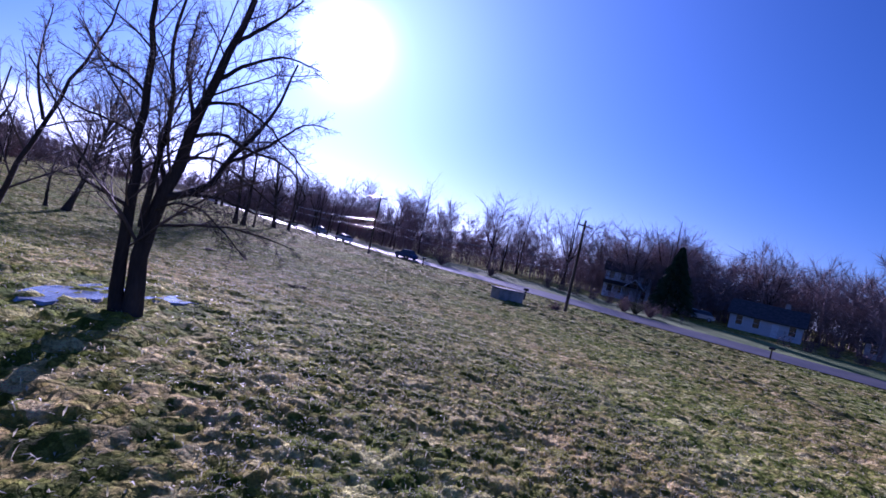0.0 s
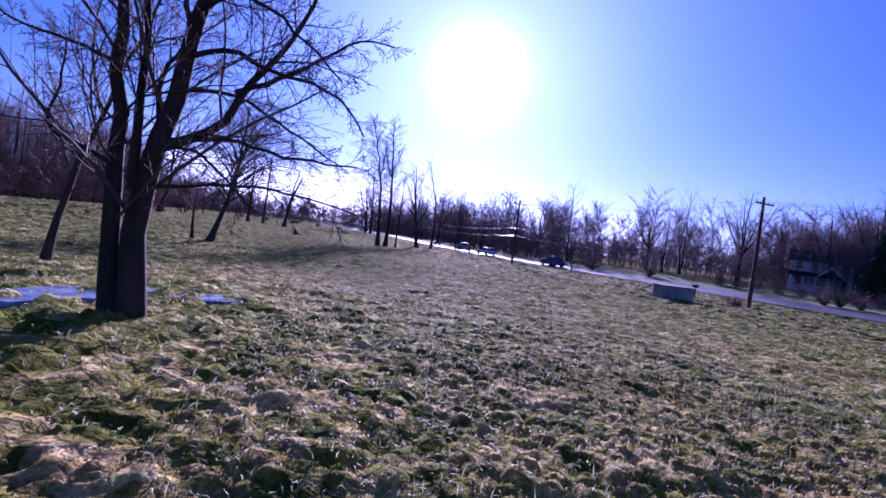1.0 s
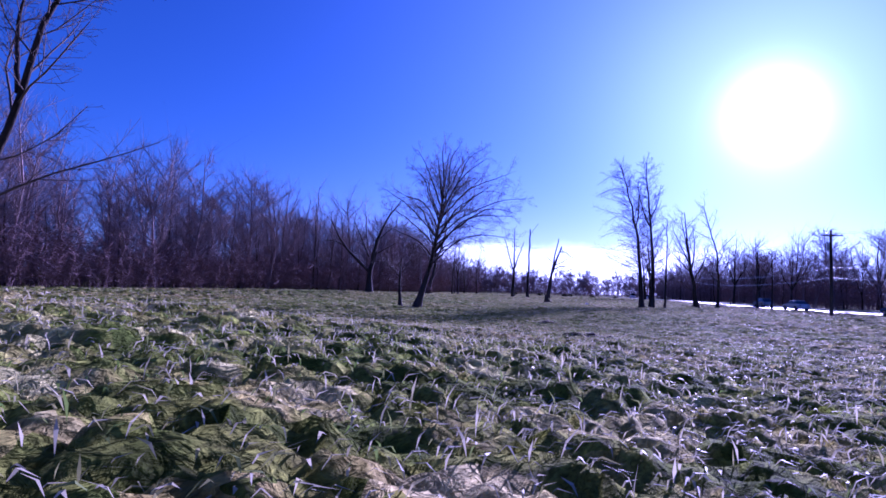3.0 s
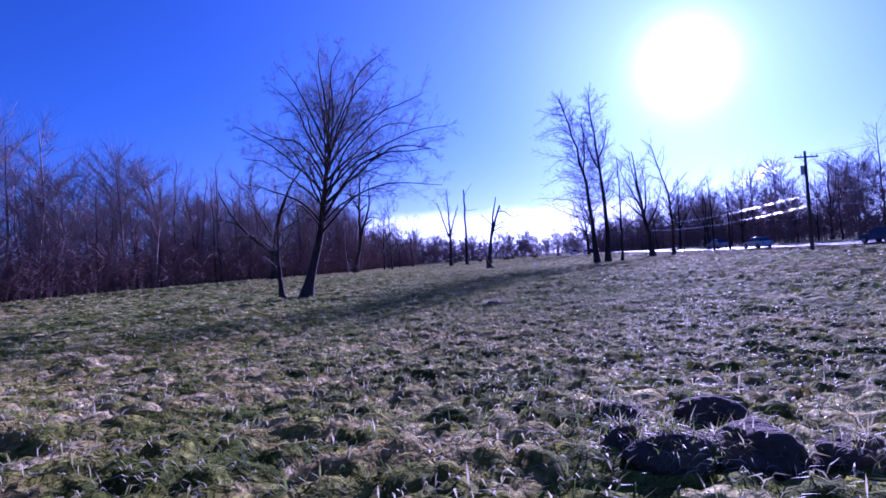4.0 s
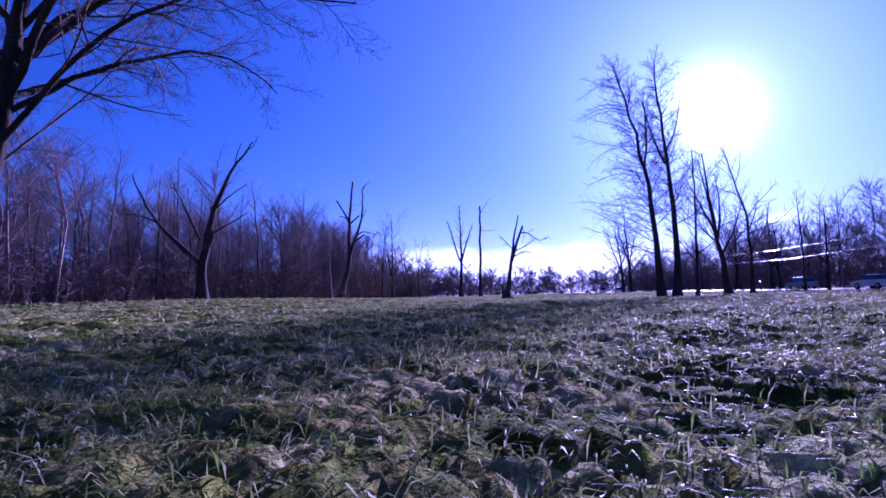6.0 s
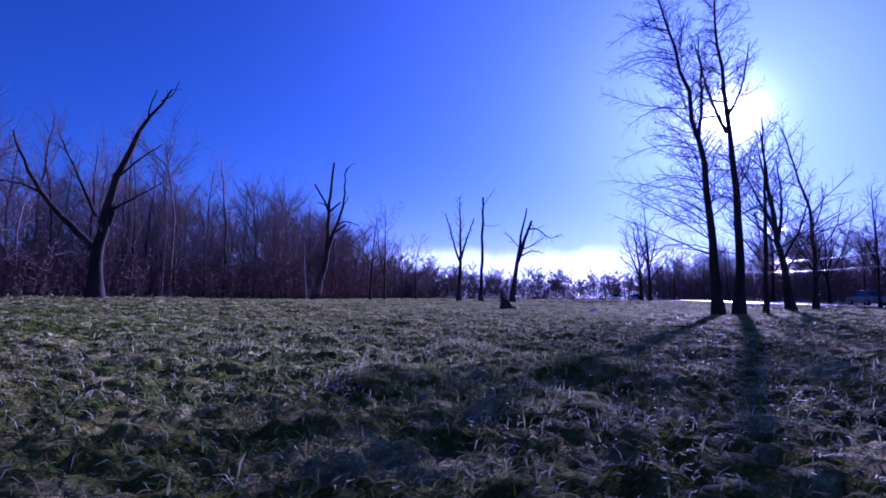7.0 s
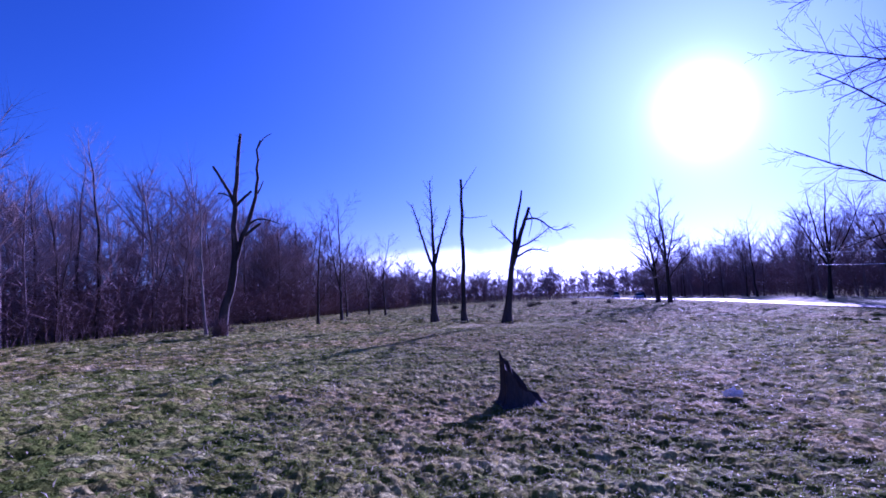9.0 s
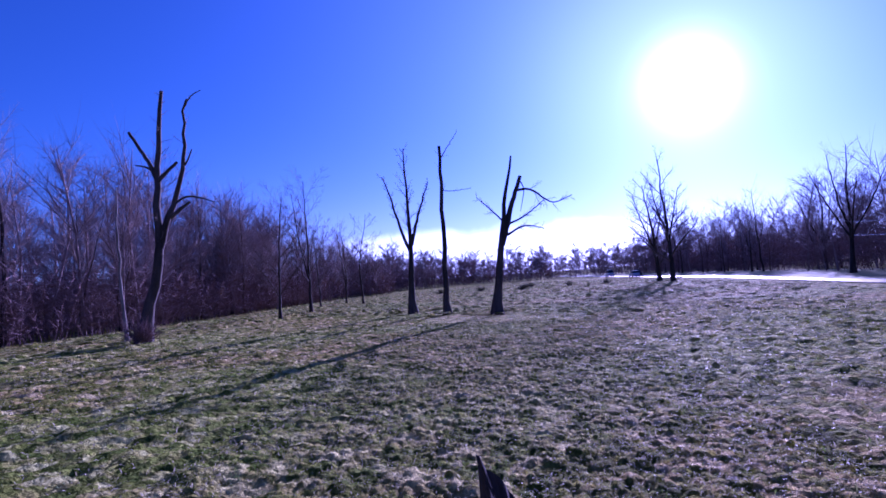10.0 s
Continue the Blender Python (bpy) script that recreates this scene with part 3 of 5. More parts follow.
def tussocks(name, p, size, height, seed, label, k=7, profile=((1.0, -0.35), (0.66, 0.5), (0.3, 0.92))):
    """Low soft cushions of matted grass that run into one another."""
    r = np.random.RandomState(seed)
    n, m = len(p), len(profile)
    a = np.arange(k) * 2 * np.pi / k
    rad = size * r.uniform(0.5, 1.5, n)
    h = height * r.uniform(0.3, 1.5, n) * np.clip(rad / size, 0.6, 1.2)
    turn, flat = r.uniform(0, np.pi, n), r.uniform(0.5, 0.95, n)
    lean = r.normal(0, 0.18, (n, 2)) * rad[:, None]
    rings = []
    for q, up in profile:
        w = rad[:, None] * q * r.uniform(0.75, 1.25, (n, k))
        u, v = w * np.cos(a), w * np.sin(a) * flat[:, None]
        x = p[:, :1] + u * np.cos(turn)[:, None] - v * np.sin(turn)[:, None] + lean[:, :1] * max(up, 0)
        y = p[:, 1:] + u * np.sin(turn)[:, None] + v * np.cos(turn)[:, None] + lean[:, 1:] * max(up, 0)
        rings.append(np.stack([x, y, np.broadcast_to(h[:, None] * up * r.uniform(0.8, 1.2, (n, k)), (n, k))], -1))
    g = ground_z(p[:, 0], p[:, 1]) + clods(p[:, 0], p[:, 1])
    top = np.stack([p[:, 0] + lean[:, 0], p[:, 1] + lean[:, 1], h], -1)[:, None]
    v = np.concatenate(rings + [top], 1)
    v[..., 2] += g[:, None]
    j = np.arange(k)
    jn = (j + 1) % k
    lower = range(0, (m - 1) * k, k)
    tri = np.concatenate([np.stack([o + j, o + jn, o + k + jn], 1) for o in lower] + [np.stack([o + j, o + k + jn, o + k + j], 1) for o in lower]
                         + [np.stack([(m - 1) * k + j, (m - 1) * k + jn, np.full(k, m * k)], 1)])
    f = (np.arange(n)[:, None, None] * (m * k + 1) + tri[None]).reshape(-1, 3)
    ob = new(name, quads_mesh(name, v.reshape(-1, 3), f, MEADOW))
    return tagged(ob, label, "grass", kind="stuff"), h


def thatch(p, h, each, spread, seed):
    """Places of blades on and round cushions, and how high each stands on its cushion."""
    r = np.random.RandomState(seed)
    o = r.normal(0, spread, (len(p) * each, 2))
    up = np.repeat(h, each) * np.clip(1 - (o ** 2).sum(1) / (2.2 * spread) ** 2, 0, 1)
    return np.repeat(p, each, 0) + o, up


def open_field(n, seed):
    """Places all over the pasture between the wood and the road, away from its middle line."""
    r = np.random.RandomState(seed)
    p = np.stack([r.uniform(-150, 60, n), r.uniform(-5, 235, n)], 1)
    gap = np.where((p[:, 1] > -2) & (p[:, 1] < 124), np.abs(off_middle(p[:, 0], p[:, 1])), 99.0)
    e = LEFT_EDGE[::3]
    i = ((p[:, None] - e[None]) ** 2).sum(2).argmin(1)
    inside = ((p - e[i]) * LEFT_N[::3][i]).sum(1) < 1.0
    return p[(gap > 23) & inside & (beyond(p[:, 0], p[:, 1]) < -0.8)]


LEFT_EDGE = smooth_line([(-46, -30), (-56, 5), (-66, 34), (-78, 54), (-89, 76), (-102, 103), (-116, 128), (-150, 180), (-200, 245), (-270, 330)], 1.0)
left_t = np.gradient(LEFT_EDGE, axis=0)
LEFT_N = np.stack([-left_t[:, 1], left_t[:, 0]], 1)  # into the wood
LEFT_N *= np.sign(-LEFT_N[:, :1].mean())
LEFT_N /= np.linalg.norm(LEFT_N, axis=1)[:, None]
LOW = ((1.0, -0.3), (0.5, 0.75))
far_p = open_field(40000, 3)
_, far_h = tussocks("distant_tussocks", far_p, 0.55, 0.085, 23, "tussocks of the distant pasture", 5, LOW)
q, up = thatch(far_p, far_h, 5, 0.4, 53)
blades("distant_grass", q, 0.15, 0.03, 1.2, 13, "thin pale grass over the far pasture", up)
blades("meadow_grass", scatter(350000, 0, 6.0, 1), 0.105, 0.0048, 1.15, 11, "short matted pasture grass, straw and dull green")
blades("coarse_grass", scatter(170000, 5, 25, 2), 0.13, 0.012, 1.25, 12, "coarse pale winter grass on the tussocks")


def rank(n, seed):
    """Places in the dip of the pasture, where the grass is left long, in uneven tufts."""
    r = np.random.RandomState(seed)
    y = r.normal(53, 7, n)
    d = r.uniform(-5.5, 6.5, n)
    p = np.stack([middle_x(y) + ACROSS[0] * d, y + ACROSS[1] * d], 1)
    return p[lattice(p[:, 0], p[:, 1], 0.9, 91) + 0.4 * lattice(p[:, 0], p[:, 1], 0.3, 92) > r.uniform(-0.6, 0.7, n)]


blades("long_grass", rank(110000, 9), 0.14, 0.004, 1.2, 16, "long rank winter grass in the dip of the pasture", mat=RANK)


# ---- trees ----
def wander(r, p, d, length, segs, wob, lift):
    """A path that bends a little and turns up (or down)."""
    pts, d = [np.array(p, float)], np.array(d, float)
    for _ in range(segs):
        d = d + r.normal(0, wob, 3) + np.array([0, 0, lift])
        d /= np.linalg.norm(d)
        pts.append(pts[-1] + d * length / segs)
    return np.array(pts)


def fork(r, d, angle, spin):
    """A direction at an angle to d."""
    d = np.asarray(d, float)
    a = np.cross(d, [0.13, 0.21, 1.0] if abs(d[2]) < 0.95 else [1.0, 0.1, 0])
    a /= np.linalg.norm(a)
    b = np.cross(d, a)
    return d * math.cos(angle) + (a * math.cos(spin) + b * math.sin(spin)) * math.sin(angle)


def sprout(r, out, pts, radii, level, spec):
    """Side branches along a path, and theirs in turn. spec: per level (count, length, angle, lift, first)."""
    if level >= len(spec):
        return
    count, length, angle, lift, first = spec[level]
    seg = np.diff(pts, axis=0)
    total = np.linalg.norm(seg, axis=1).sum()
    spin = r.uniform(0, 6.28)
    n = max(1, int(round(count * r.uniform(0.8, 1.2))))
    for i in range(n):
        u = first + (1 - first) * (i + r.uniform(0.1, 0.9)) / n
        k = min(int(u * len(seg)), len(seg) - 1)
        w = u * len(seg) - k
        p = pts[k] + seg[k] * w
        rad = radii[k] + (radii[k + 1] - radii[k]) * w
        d = seg[k] / (np.linalg.norm(seg[k]) + 1e-9)
        spin += 2.4 + r.uniform(-0.5, 0.5)
        L = length * total * r.uniform(0.6, 1.2) * (1.15 - 0.65 * u)
        r0 = min(rad * 0.5, (0.0085 * L + 0.006) * out.fat)
        q = wander(r, p, fork(r, d, angle * r.uniform(0.75, 1.25), spin), L, (5, 3, 1)[level] if len(spec) == 3 else (4, 1)[level], 0.13, lift)
        rr = np.linspace(r0, max(r0 * 0.3, 0.004 * out.fat), len(q))
        out.add(q, rr, 6 if r0 > 0.06 else 4 if r0 > 0.02 else 3)
        sprout(r, out, q, rr, level + 1, spec)


def rounded(pts, n):
    """A smooth path through a few points."""
    p = np.array(pts, float)
    for _ in range(2):
        a, b = p[:-1] * 0.75 + p[1:] * 0.25, p[:-1] * 0.25 + p[1:] * 0.75
        p = np.concatenate([p[:1], np.stack([a, b], 1).reshape(-1, 3), p[-1:]])
    s = np.concatenate([[0], np.cumsum(np.linalg.norm(np.diff(p, axis=0), axis=1))])
    u = np.linspace(0, s[-1], n)
    return np.stack([np.interp(u, s, p[:, k]) for k in range(3)], 1)


def tree(x, y, turn, stems, seed, label, bark=BARK, twig=TWIG, flare=1.5, group="", name="tree", sink=0.15, size=1.0, fat=1.0, lean=0.0):
    """stems: (points across, deep, up in metres; first and last radius; side-branch spec or None).
    turn: degrees by which 'across' is turned from +x; lean: how far the whole tree leans across, for each metre up."""
    r = np.random.RandomState(seed)
    ob = thing(name, pose(x, y, gz(x, y) - sink, 0, 0, turn), label, "tree", group)
    wood, crown = Tubes(), Tubes()
    crown.fat = fat
    for pts, r0, r1, spec in stems:
        q = rounded(pts, 14) * size
        q[:, 0] += lean * q[:, 2]
        r0, r1 = r0 * size, r1 * size
        q[1:-1] += r.normal(0, 0.03, (12, 3)) * np.linalg.norm(q[-1] - q[0]) / 8
        rr = r0 + (r1 - r0) * np.linspace(0, 1, 14) ** 0.85
        if pts[0][2] <= 0.05:
            rr[0] *= flare
            rr[1] *= 1 + (flare - 1) * 0.25
        wood.add(q, rr, 10 if r0 > 0.12 else 7)
        if spec:
            sprout(r, crown, q, rr, 0, spec)
    part("trunk", wood.mesh("trunk", bark), None, ob)
    if crown.n:
        part("crown", crown.mesh("crown", twig), None, ob, "bare branches and fine twigs")
    return ob


FINE = [(18, 0.32, 0.85, 0.05, 0.15), (11, 0.36, 0.7, 0.03, 0.1), (6, 0.45, 0.6, 0.02, 0.1)]
LIMB = [(14, 0.42, 0.75, 0.04, 0.12), (11, 0.42, 0.65, 0.02, 0.1), (6, 0.45, 0.6, 0.0, 0.1)]
SIDE = [(80, 0.17, 0.95, 0.04, 0.3), (13, 0.42, 0.7, 0.02, 0.12), (9, 0.42, 0.6, 0, 0.1)]
UPRIGHT = [(16, 0.16, 0.7, 0.08, 0.45), (8, 0.4, 0.6, 0.02, 0.1), (5, 0.4, 0.6, 0, 0.1)]
SHAGGY = [(44, 0.075, 0.95, 0.03, 0.02), (7, 0.4, 0.7, 0.0, 0.1)]
IVY = [(150, 0.05, 1.1, -0.04, 0.0), (4, 0.5, 0.8, -0.1, 0.1)]
DROOP = [(16, 0.30, 0.75, -0.01, 0.12), (9, 0.42, 0.6, -0.02, 0.1), (6, 0.42, 0.6, 0.0, 0.1)]
SPREAD = [(9, 0.3, 0.7, 0.02, 0.2), (7, 0.42, 0.6, 0.0, 0.1), (4, 0.42, 0.6, 0.0, 0.1)]
SPARSE = [(9, 0.12, 0.8, 0.05, 0.35), (4, 0.4, 0.6, 0.0, 0.2)]

# many-stemmed tree beside the ice
tree(-9.32, 16.64, 30, [
    ([(0.14, 0.0, 0.0), (0.16, 0.0, 1.4), (0.3, 0.1, 2.4), (0.6, 0.1, 3.5), (0.9, 0.1, 4.6), (1.2, 0.1, 5.7), (1.6, 0.2, 6.9), (1.9, 0.2, 8.4), (2.2, 0.2, 9.8)], 0.235, 0.05, LIMB),
    ([(-0.18, 0.0, 0.0), (-0.2, 0.1, 1.4), (-0.2, 0.1, 2.6), (-0.1, 0.2, 3.5), (-0.3, 0.2, 4.3), (-0.1, 0.2, 5.1), (-0.1, 0.3, 6.2), (-0.3, 0.4, 7.5), (-0.1, 0.4, 9.0)], 0.18, 0.04, FINE),
    ([(0.1, 0.0, 2.2), (0.2, -0.2, 3.5), (0.4, -0.3, 4.4), (0.4, -0.5, 5.3), (0.2, -0.6, 6.4), (0.5, -0.8, 8.2)], 0.094, 0.024, FINE),
    ([(0.55, 0.0, 3.0), (1.5, 0.1, 3.5), (1.8, 0.2, 4.2), (2.3, 0.4, 4.9), (2.9, 0.5, 5.8), (3.3, 0.6, 7.2)], 0.101, 0.024, LIMB),
    ([(1.0, 0.0, 4.6), (1.6, 0.1, 4.9), (2.2, 0.2, 4.6), (2.9, 0.3, 4.6), (3.6, 0.5, 4.4), (4.0, 0.6, 3.8)], 0.055, 0.016, DROOP),
    ([(1.7, 0.0, 4.1), (2.6, 0.5, 4.7), (3.3, 1.0, 5.3), (3.9, 1.4, 5.9), (4.7, 1.9, 6.0)], 0.055, 0.016, DROOP),
    ([(0.55, 0.0, 3.1), (1.7, -0.2, 3.3), (2.4, -0.3, 3.1), (3.8, -0.5, 3.1)], 0.051, 0.0144, DROOP),
    ([(0.4, 0.0, 2.3), (1.5, 0.3, 2.5), (2.4, 0.7, 2.6), (4.0, 1.0, 2.3)], 0.043, 0.0128, DROOP),
    ([(-0.2, 0.0, 2.6), (-0.9, 0.2, 2.9), (-1.4, 0.4, 3.1), (-1.2, 0.6, 3.8), (-1.2, 0.8, 4.7)], 0.051, 0.0144, FINE),
    ([(-0.25, 0.1, 4.3), (-1.0, -0.2, 4.5), (-1.5, -0.3, 4.5), (-2.0, -0.5, 4.9)], 0.035, 0.012, FINE),
    ([(-0.1, 0.2, 5.2), (-0.5, 0.3, 5.6), (-1.1, 0.5, 5.8), (-1.7, 0.8, 6.6)], 0.039, 0.012, FINE),
    ([(0.95, 0.1, 4.8), (0.8, 0.4, 5.6), (0.6, 0.8, 6.4), (0.8, 1.2, 7.8)], 0.062, 0.02, FINE),
    ([(1.35, 0.1, 6.1), (2.1, 0.4, 6.8), (3.0, 0.8, 7.4), (4.1, 1.3, 7.4)], 0.062, 0.016, DROOP),
    ([(1.65, 0.2, 7.1), (2.5, 0.5, 8.0), (3.3, 1.0, 9.0)], 0.062, 0.02, LIMB),
    ([(0.3, 0.0, 2.6), (0.7, -0.5, 3.0), (1.4, -1.1, 2.9), (2.2, -1.6, 2.1)], 0.035, 0.012, FINE),
    ([(0.75, 0.1, 4.0), (1.6, 0.9, 4.3), (2.6, 1.5, 3.8), (3.8, 2.0, 3.2)], 0.047, 0.0128, DROOP),
    ([(0.5, 0.1, 3.3), (0.2, 1.0, 4.2), (0.6, 2.0, 5.4), (1.2, 2.8, 7.0)], 0.07, 0.016, LIMB),
    ([(1.1, 0.1, 5.4), (1.8, -0.8, 5.6), (2.6, -1.5, 5.0), (3.4, -1.8, 4.2)], 0.047, 0.0128, DROOP),
], 21, "large many-stemmed bare tree with dark bark beside frozen puddles", flare=1.12, size=0.9, fat=1.0, lean=-0.08)
tree(-16.8, 21.5, 35, [([(0, 0, 0), (0.3, 0, 2.2), (1.0, 0.1, 4.6), (1.9, 0.2, 7.4), (2.3, 0.2, 9.4)], 0.117, 0.024, FINE),
                       ([(0.9, 0.1, 4.4), (0.4, 0.4, 6.0), (0.5, 0.6, 8.0)], 0.062, 0.016, FINE)], 22,
     "slender leaning bare tree behind the many-stemmed tree")


def domed(seed, trunk, n, lo, hi, centre, radii, spec):
    """Limbs that fan out from a trunk to the surface of a rounded crown, the low ones level, the high ones steep."""
    r = np.random.RandomState(seed)
    line = rounded(trunk, 40)
    stems = []
    for k in range(n):
        u = (k + 0.5) / n
        z = lo + (hi - lo) * u
        p = line[int(np.abs(line[:, 2] - z).argmin())]
        a, e = k * 2.4 + r.uniform(-0.25, 0.25), math.radians(-34 + 108 * u ** 0.92 + r.uniform(-9, 9))
        reach = r.uniform(0.85, 1.06)
        q = np.array(centre) + reach * np.array(radii) * (math.cos(a) * math.cos(e), math.sin(a) * math.cos(e), math.sin(e))
        wide = np.hypot(*(q - p)[:2])
        m = p + (q - p) * 0.33 + np.array((0, 0, 0.17 * wide)) + r.normal(0, 0.18, 3)
        m2 = p + (q - p) * 0.66 + np.array((0, 0, 0.17 * wide)) + r.normal(0, 0.3, 3)
        stems.append(([tuple(p), tuple(m), tuple(m2), tuple(q)], 0.06 + 0.035 * r.uniform(), 0.012, spec))
    return stems


# round-headed tree in the open pasture
CROWN = [(15, 0.36, 0.8, 0.03, 0.18), (9, 0.42, 0.7, 0.02, 0.12), (8, 0.45, 0.65, 0.0, 0.1)]
TRUNK = [(0, 0, 0), (0.42, 0, 1.5), (0.85, 0, 3.1), (1.15, 0, 4.6), (1.35, 0, 6.4), (1.5, 0.1, 8.2), (1.6, 0.1, 10.0), (1.8, 0.2, 12.0)]
tree(-33.94, 49.97, 39, [(TRUNK, 0.25, 0.02, CROWN)] + domed(31, TRUNK, 31, 3.3, 8.4, (2.1, 0, 7.5), (5.7, 5.7, 5.2), CROWN), 31,
     "broad round-headed bare tree with a leaning trunk in the pasture", flare=1.7, fat=0.85, lean=0.02)
tree(-35.22, 49.47, 39, [
    ([(0, 0, 0), (-0.12, 0, 1.3), (-0.1, 0, 2.6), (0.0, 0, 3.8)], 0.16, 0.05, [(16, 0.4, 1.0, 0.02, 0.35), (8, 0.45, 0.8, 0, 0.1), (5, 0.45, 0.7, 0, 0.1)]),
    ([(-0.1, 0, 2.3), (-0.7, 0.2, 3.1), (-1.5, 0.4, 3.5), (-2.4, 0.5, 3.5)], 0.05, 0.015, FINE),
    ([(-0.1, 0, 2.6), (0.4, 0.4, 3.3), (0.7, 0.8, 4.3)], 0.045, 0.015, FINE),
], 32, "short broken-topped tree standing beside the round-headed tree", flare=1.9)


def swept(r, base, h, lean, count, reach):
    """Long thin side limbs that leave one side of a stem level and hang at their tips."""
    out = []
    for k in range(count):
        u = 0.2 + 0.78 * (k + r.uniform(0, 1)) / count
        L = reach * (1.15 - 0.55 * u) * r.uniform(0.65, 1.1)
        a = math.pi + r.normal(0, 0.8)
        x0, z0 = base + lean * u ** 1.6, h * u
        c, s = math.cos(a), math.sin(a)
        out.append(([(x0, 0, z0), (x0 + c * L * 0.45, s * L * 0.45, z0 + r.uniform(0.02, 0.25) * L), (x0 + c * L, s * L, z0 + r.uniform(-0.2, 0.3) * L)], 0.034, 0.01, FEATHER))
    return out


# row of tall trees near the road
FEATHER = [(20, 0.26, 0.7, 0.0, 0.12), (7, 0.4, 0.6, 0.0, 0.1)]
rr_ = np.random.RandomState(40)
ROW = dict(group="row of tall trees", fat=1.15)
ROW_LABEL = "tall slender bare tree in a row near the road"
tree(-38.37, 96.45, 41, [
    ([(0, 0, 0), (-0.2, 0, 6.0), (-1.0, 0, 11.5), (-2.0, 0, 16.0), (-3.2, 0, 20.0)], 0.31, 0.05, SIDE),
    ([(-0.9, 0, 11.0), (-0.4, 0.4, 14.0), (-0.5, 0.6, 18.0)], 0.12, 0.03, FINE),
    ([(0, 0, 3.6), (-3.0, 0.3, 5.0), (-6.0, 0.5, 6.2)], 0.05, 0.012, FEATHER),
    ([(0, 0, 4.6), (-3.2, -0.6, 6.2), (-6.2, -0.8, 7.6)], 0.05, 0.012, FEATHER),
    ([(0, 0, 5.4), (-2.8, -1.6, 6.6), (-5.6, -2.4, 7.4)], 0.045, 0.012, FEATHER),
] + swept(rr_, 0.0, 19.5, -3.0, 26, 6.2), 41, ROW_LABEL, **ROW)
tree(-37.54, 97.68, 41, [
    ([(0, 0, 0), (0.1, 0, 6.0), (-0.2, 0, 12.0), (-0.7, 0, 16.5), (-0.9, 0, 20.5)], 0.32, 0.05, SIDE),
    ([(-0.4, 0, 11.5), (-1.4, 0.2, 14.0), (-2.1, 0.4, 17.5)], 0.12, 0.03, FINE),
    ([(-0.3, 0, 12.5), (0.6, -0.3, 14.5), (0.9, -0.5, 17.0)], 0.09, 0.03, FINE),
] + swept(rr_, 0.0, 19.0, -0.8, 10, 3.2), 42, ROW_LABEL, **ROW)
tree(-36.48, 99.51, 41, [([(0, 0, 0), (0.2, 0, 4.5), (0.3, 0, 9.0), (0.2, 0, 12.8)], 0.16, 0.04, FINE)], 43, "thin bare tree in a row near the road", **ROW)
tree(-37.87, 114.7, 41, [
    ([(0, 0, 0), (-0.5, 0, 3.5), (-1.1, 0, 7.0), (-1.6, 0, 11.0), (-2.1, 0, 15.5)], 0.36, 0.05, LIMB),
    ([(-1.0, 0, 6.6), (-2.3, 0.3, 9.6), (-3.8, 0.5, 13.0)], 0.17, 0.03, LIMB),
    ([(-1.1, 0, 7.2), (-1.9, -0.4, 10.4), (-2.9, -0.7, 14.6)], 0.16, 0.03, LIMB),
    ([(-0.9, 0, 6.2), (-0.2, 0.3, 9.2), (-0.6, 0.5, 13.4)], 0.15, 0.03, LIMB),
    ([(-0.6, 0, 4.4), (0.8, -0.4, 7.0), (1.6, -0.7, 10.2)], 0.12, 0.03, LIMB),
    ([(-0.8, 0, 5.6), (-2.6, 0.6, 7.6), (-4.4, 1.0, 9.8)], 0.1, 0.03, LIMB),
], 44, "bare tree with many upright limbs in a row near the road", **ROW)
tree(-37.33, 122.31, 41, [
    ([(0, 0, 0), (0.1, 0, 6.5), (-0.2, 0, 10.0), (-1.3, 0, 13.5), (-2.6, 0, 17.4)], 0.24, 0.05, FINE),
    ([(0, 0, 7.5), (1.0, 0.2, 9.5), (1.6, 0.3, 11.5)], 0.08, 0.02, FINE),
], 45, "crooked bare tree leaning over at its top in the row", **ROW)
tree(-33.0, 128.5, 41, [([(0, 0, 0), (-0.1, 0, 6.0), (-0.3, 0, 12.0)], 0.15, 0.03, FINE)], 46, "thin bare sapling past the end of the row", **ROW)
tree(-30.5, 127.5, 41, [([(0, 0, 0), (0.1, 0, 5.0), (0.0, 0, 10.0)], 0.16, 0.03, FINE)], 47, "thin bare sapling past the end of the row", **ROW)

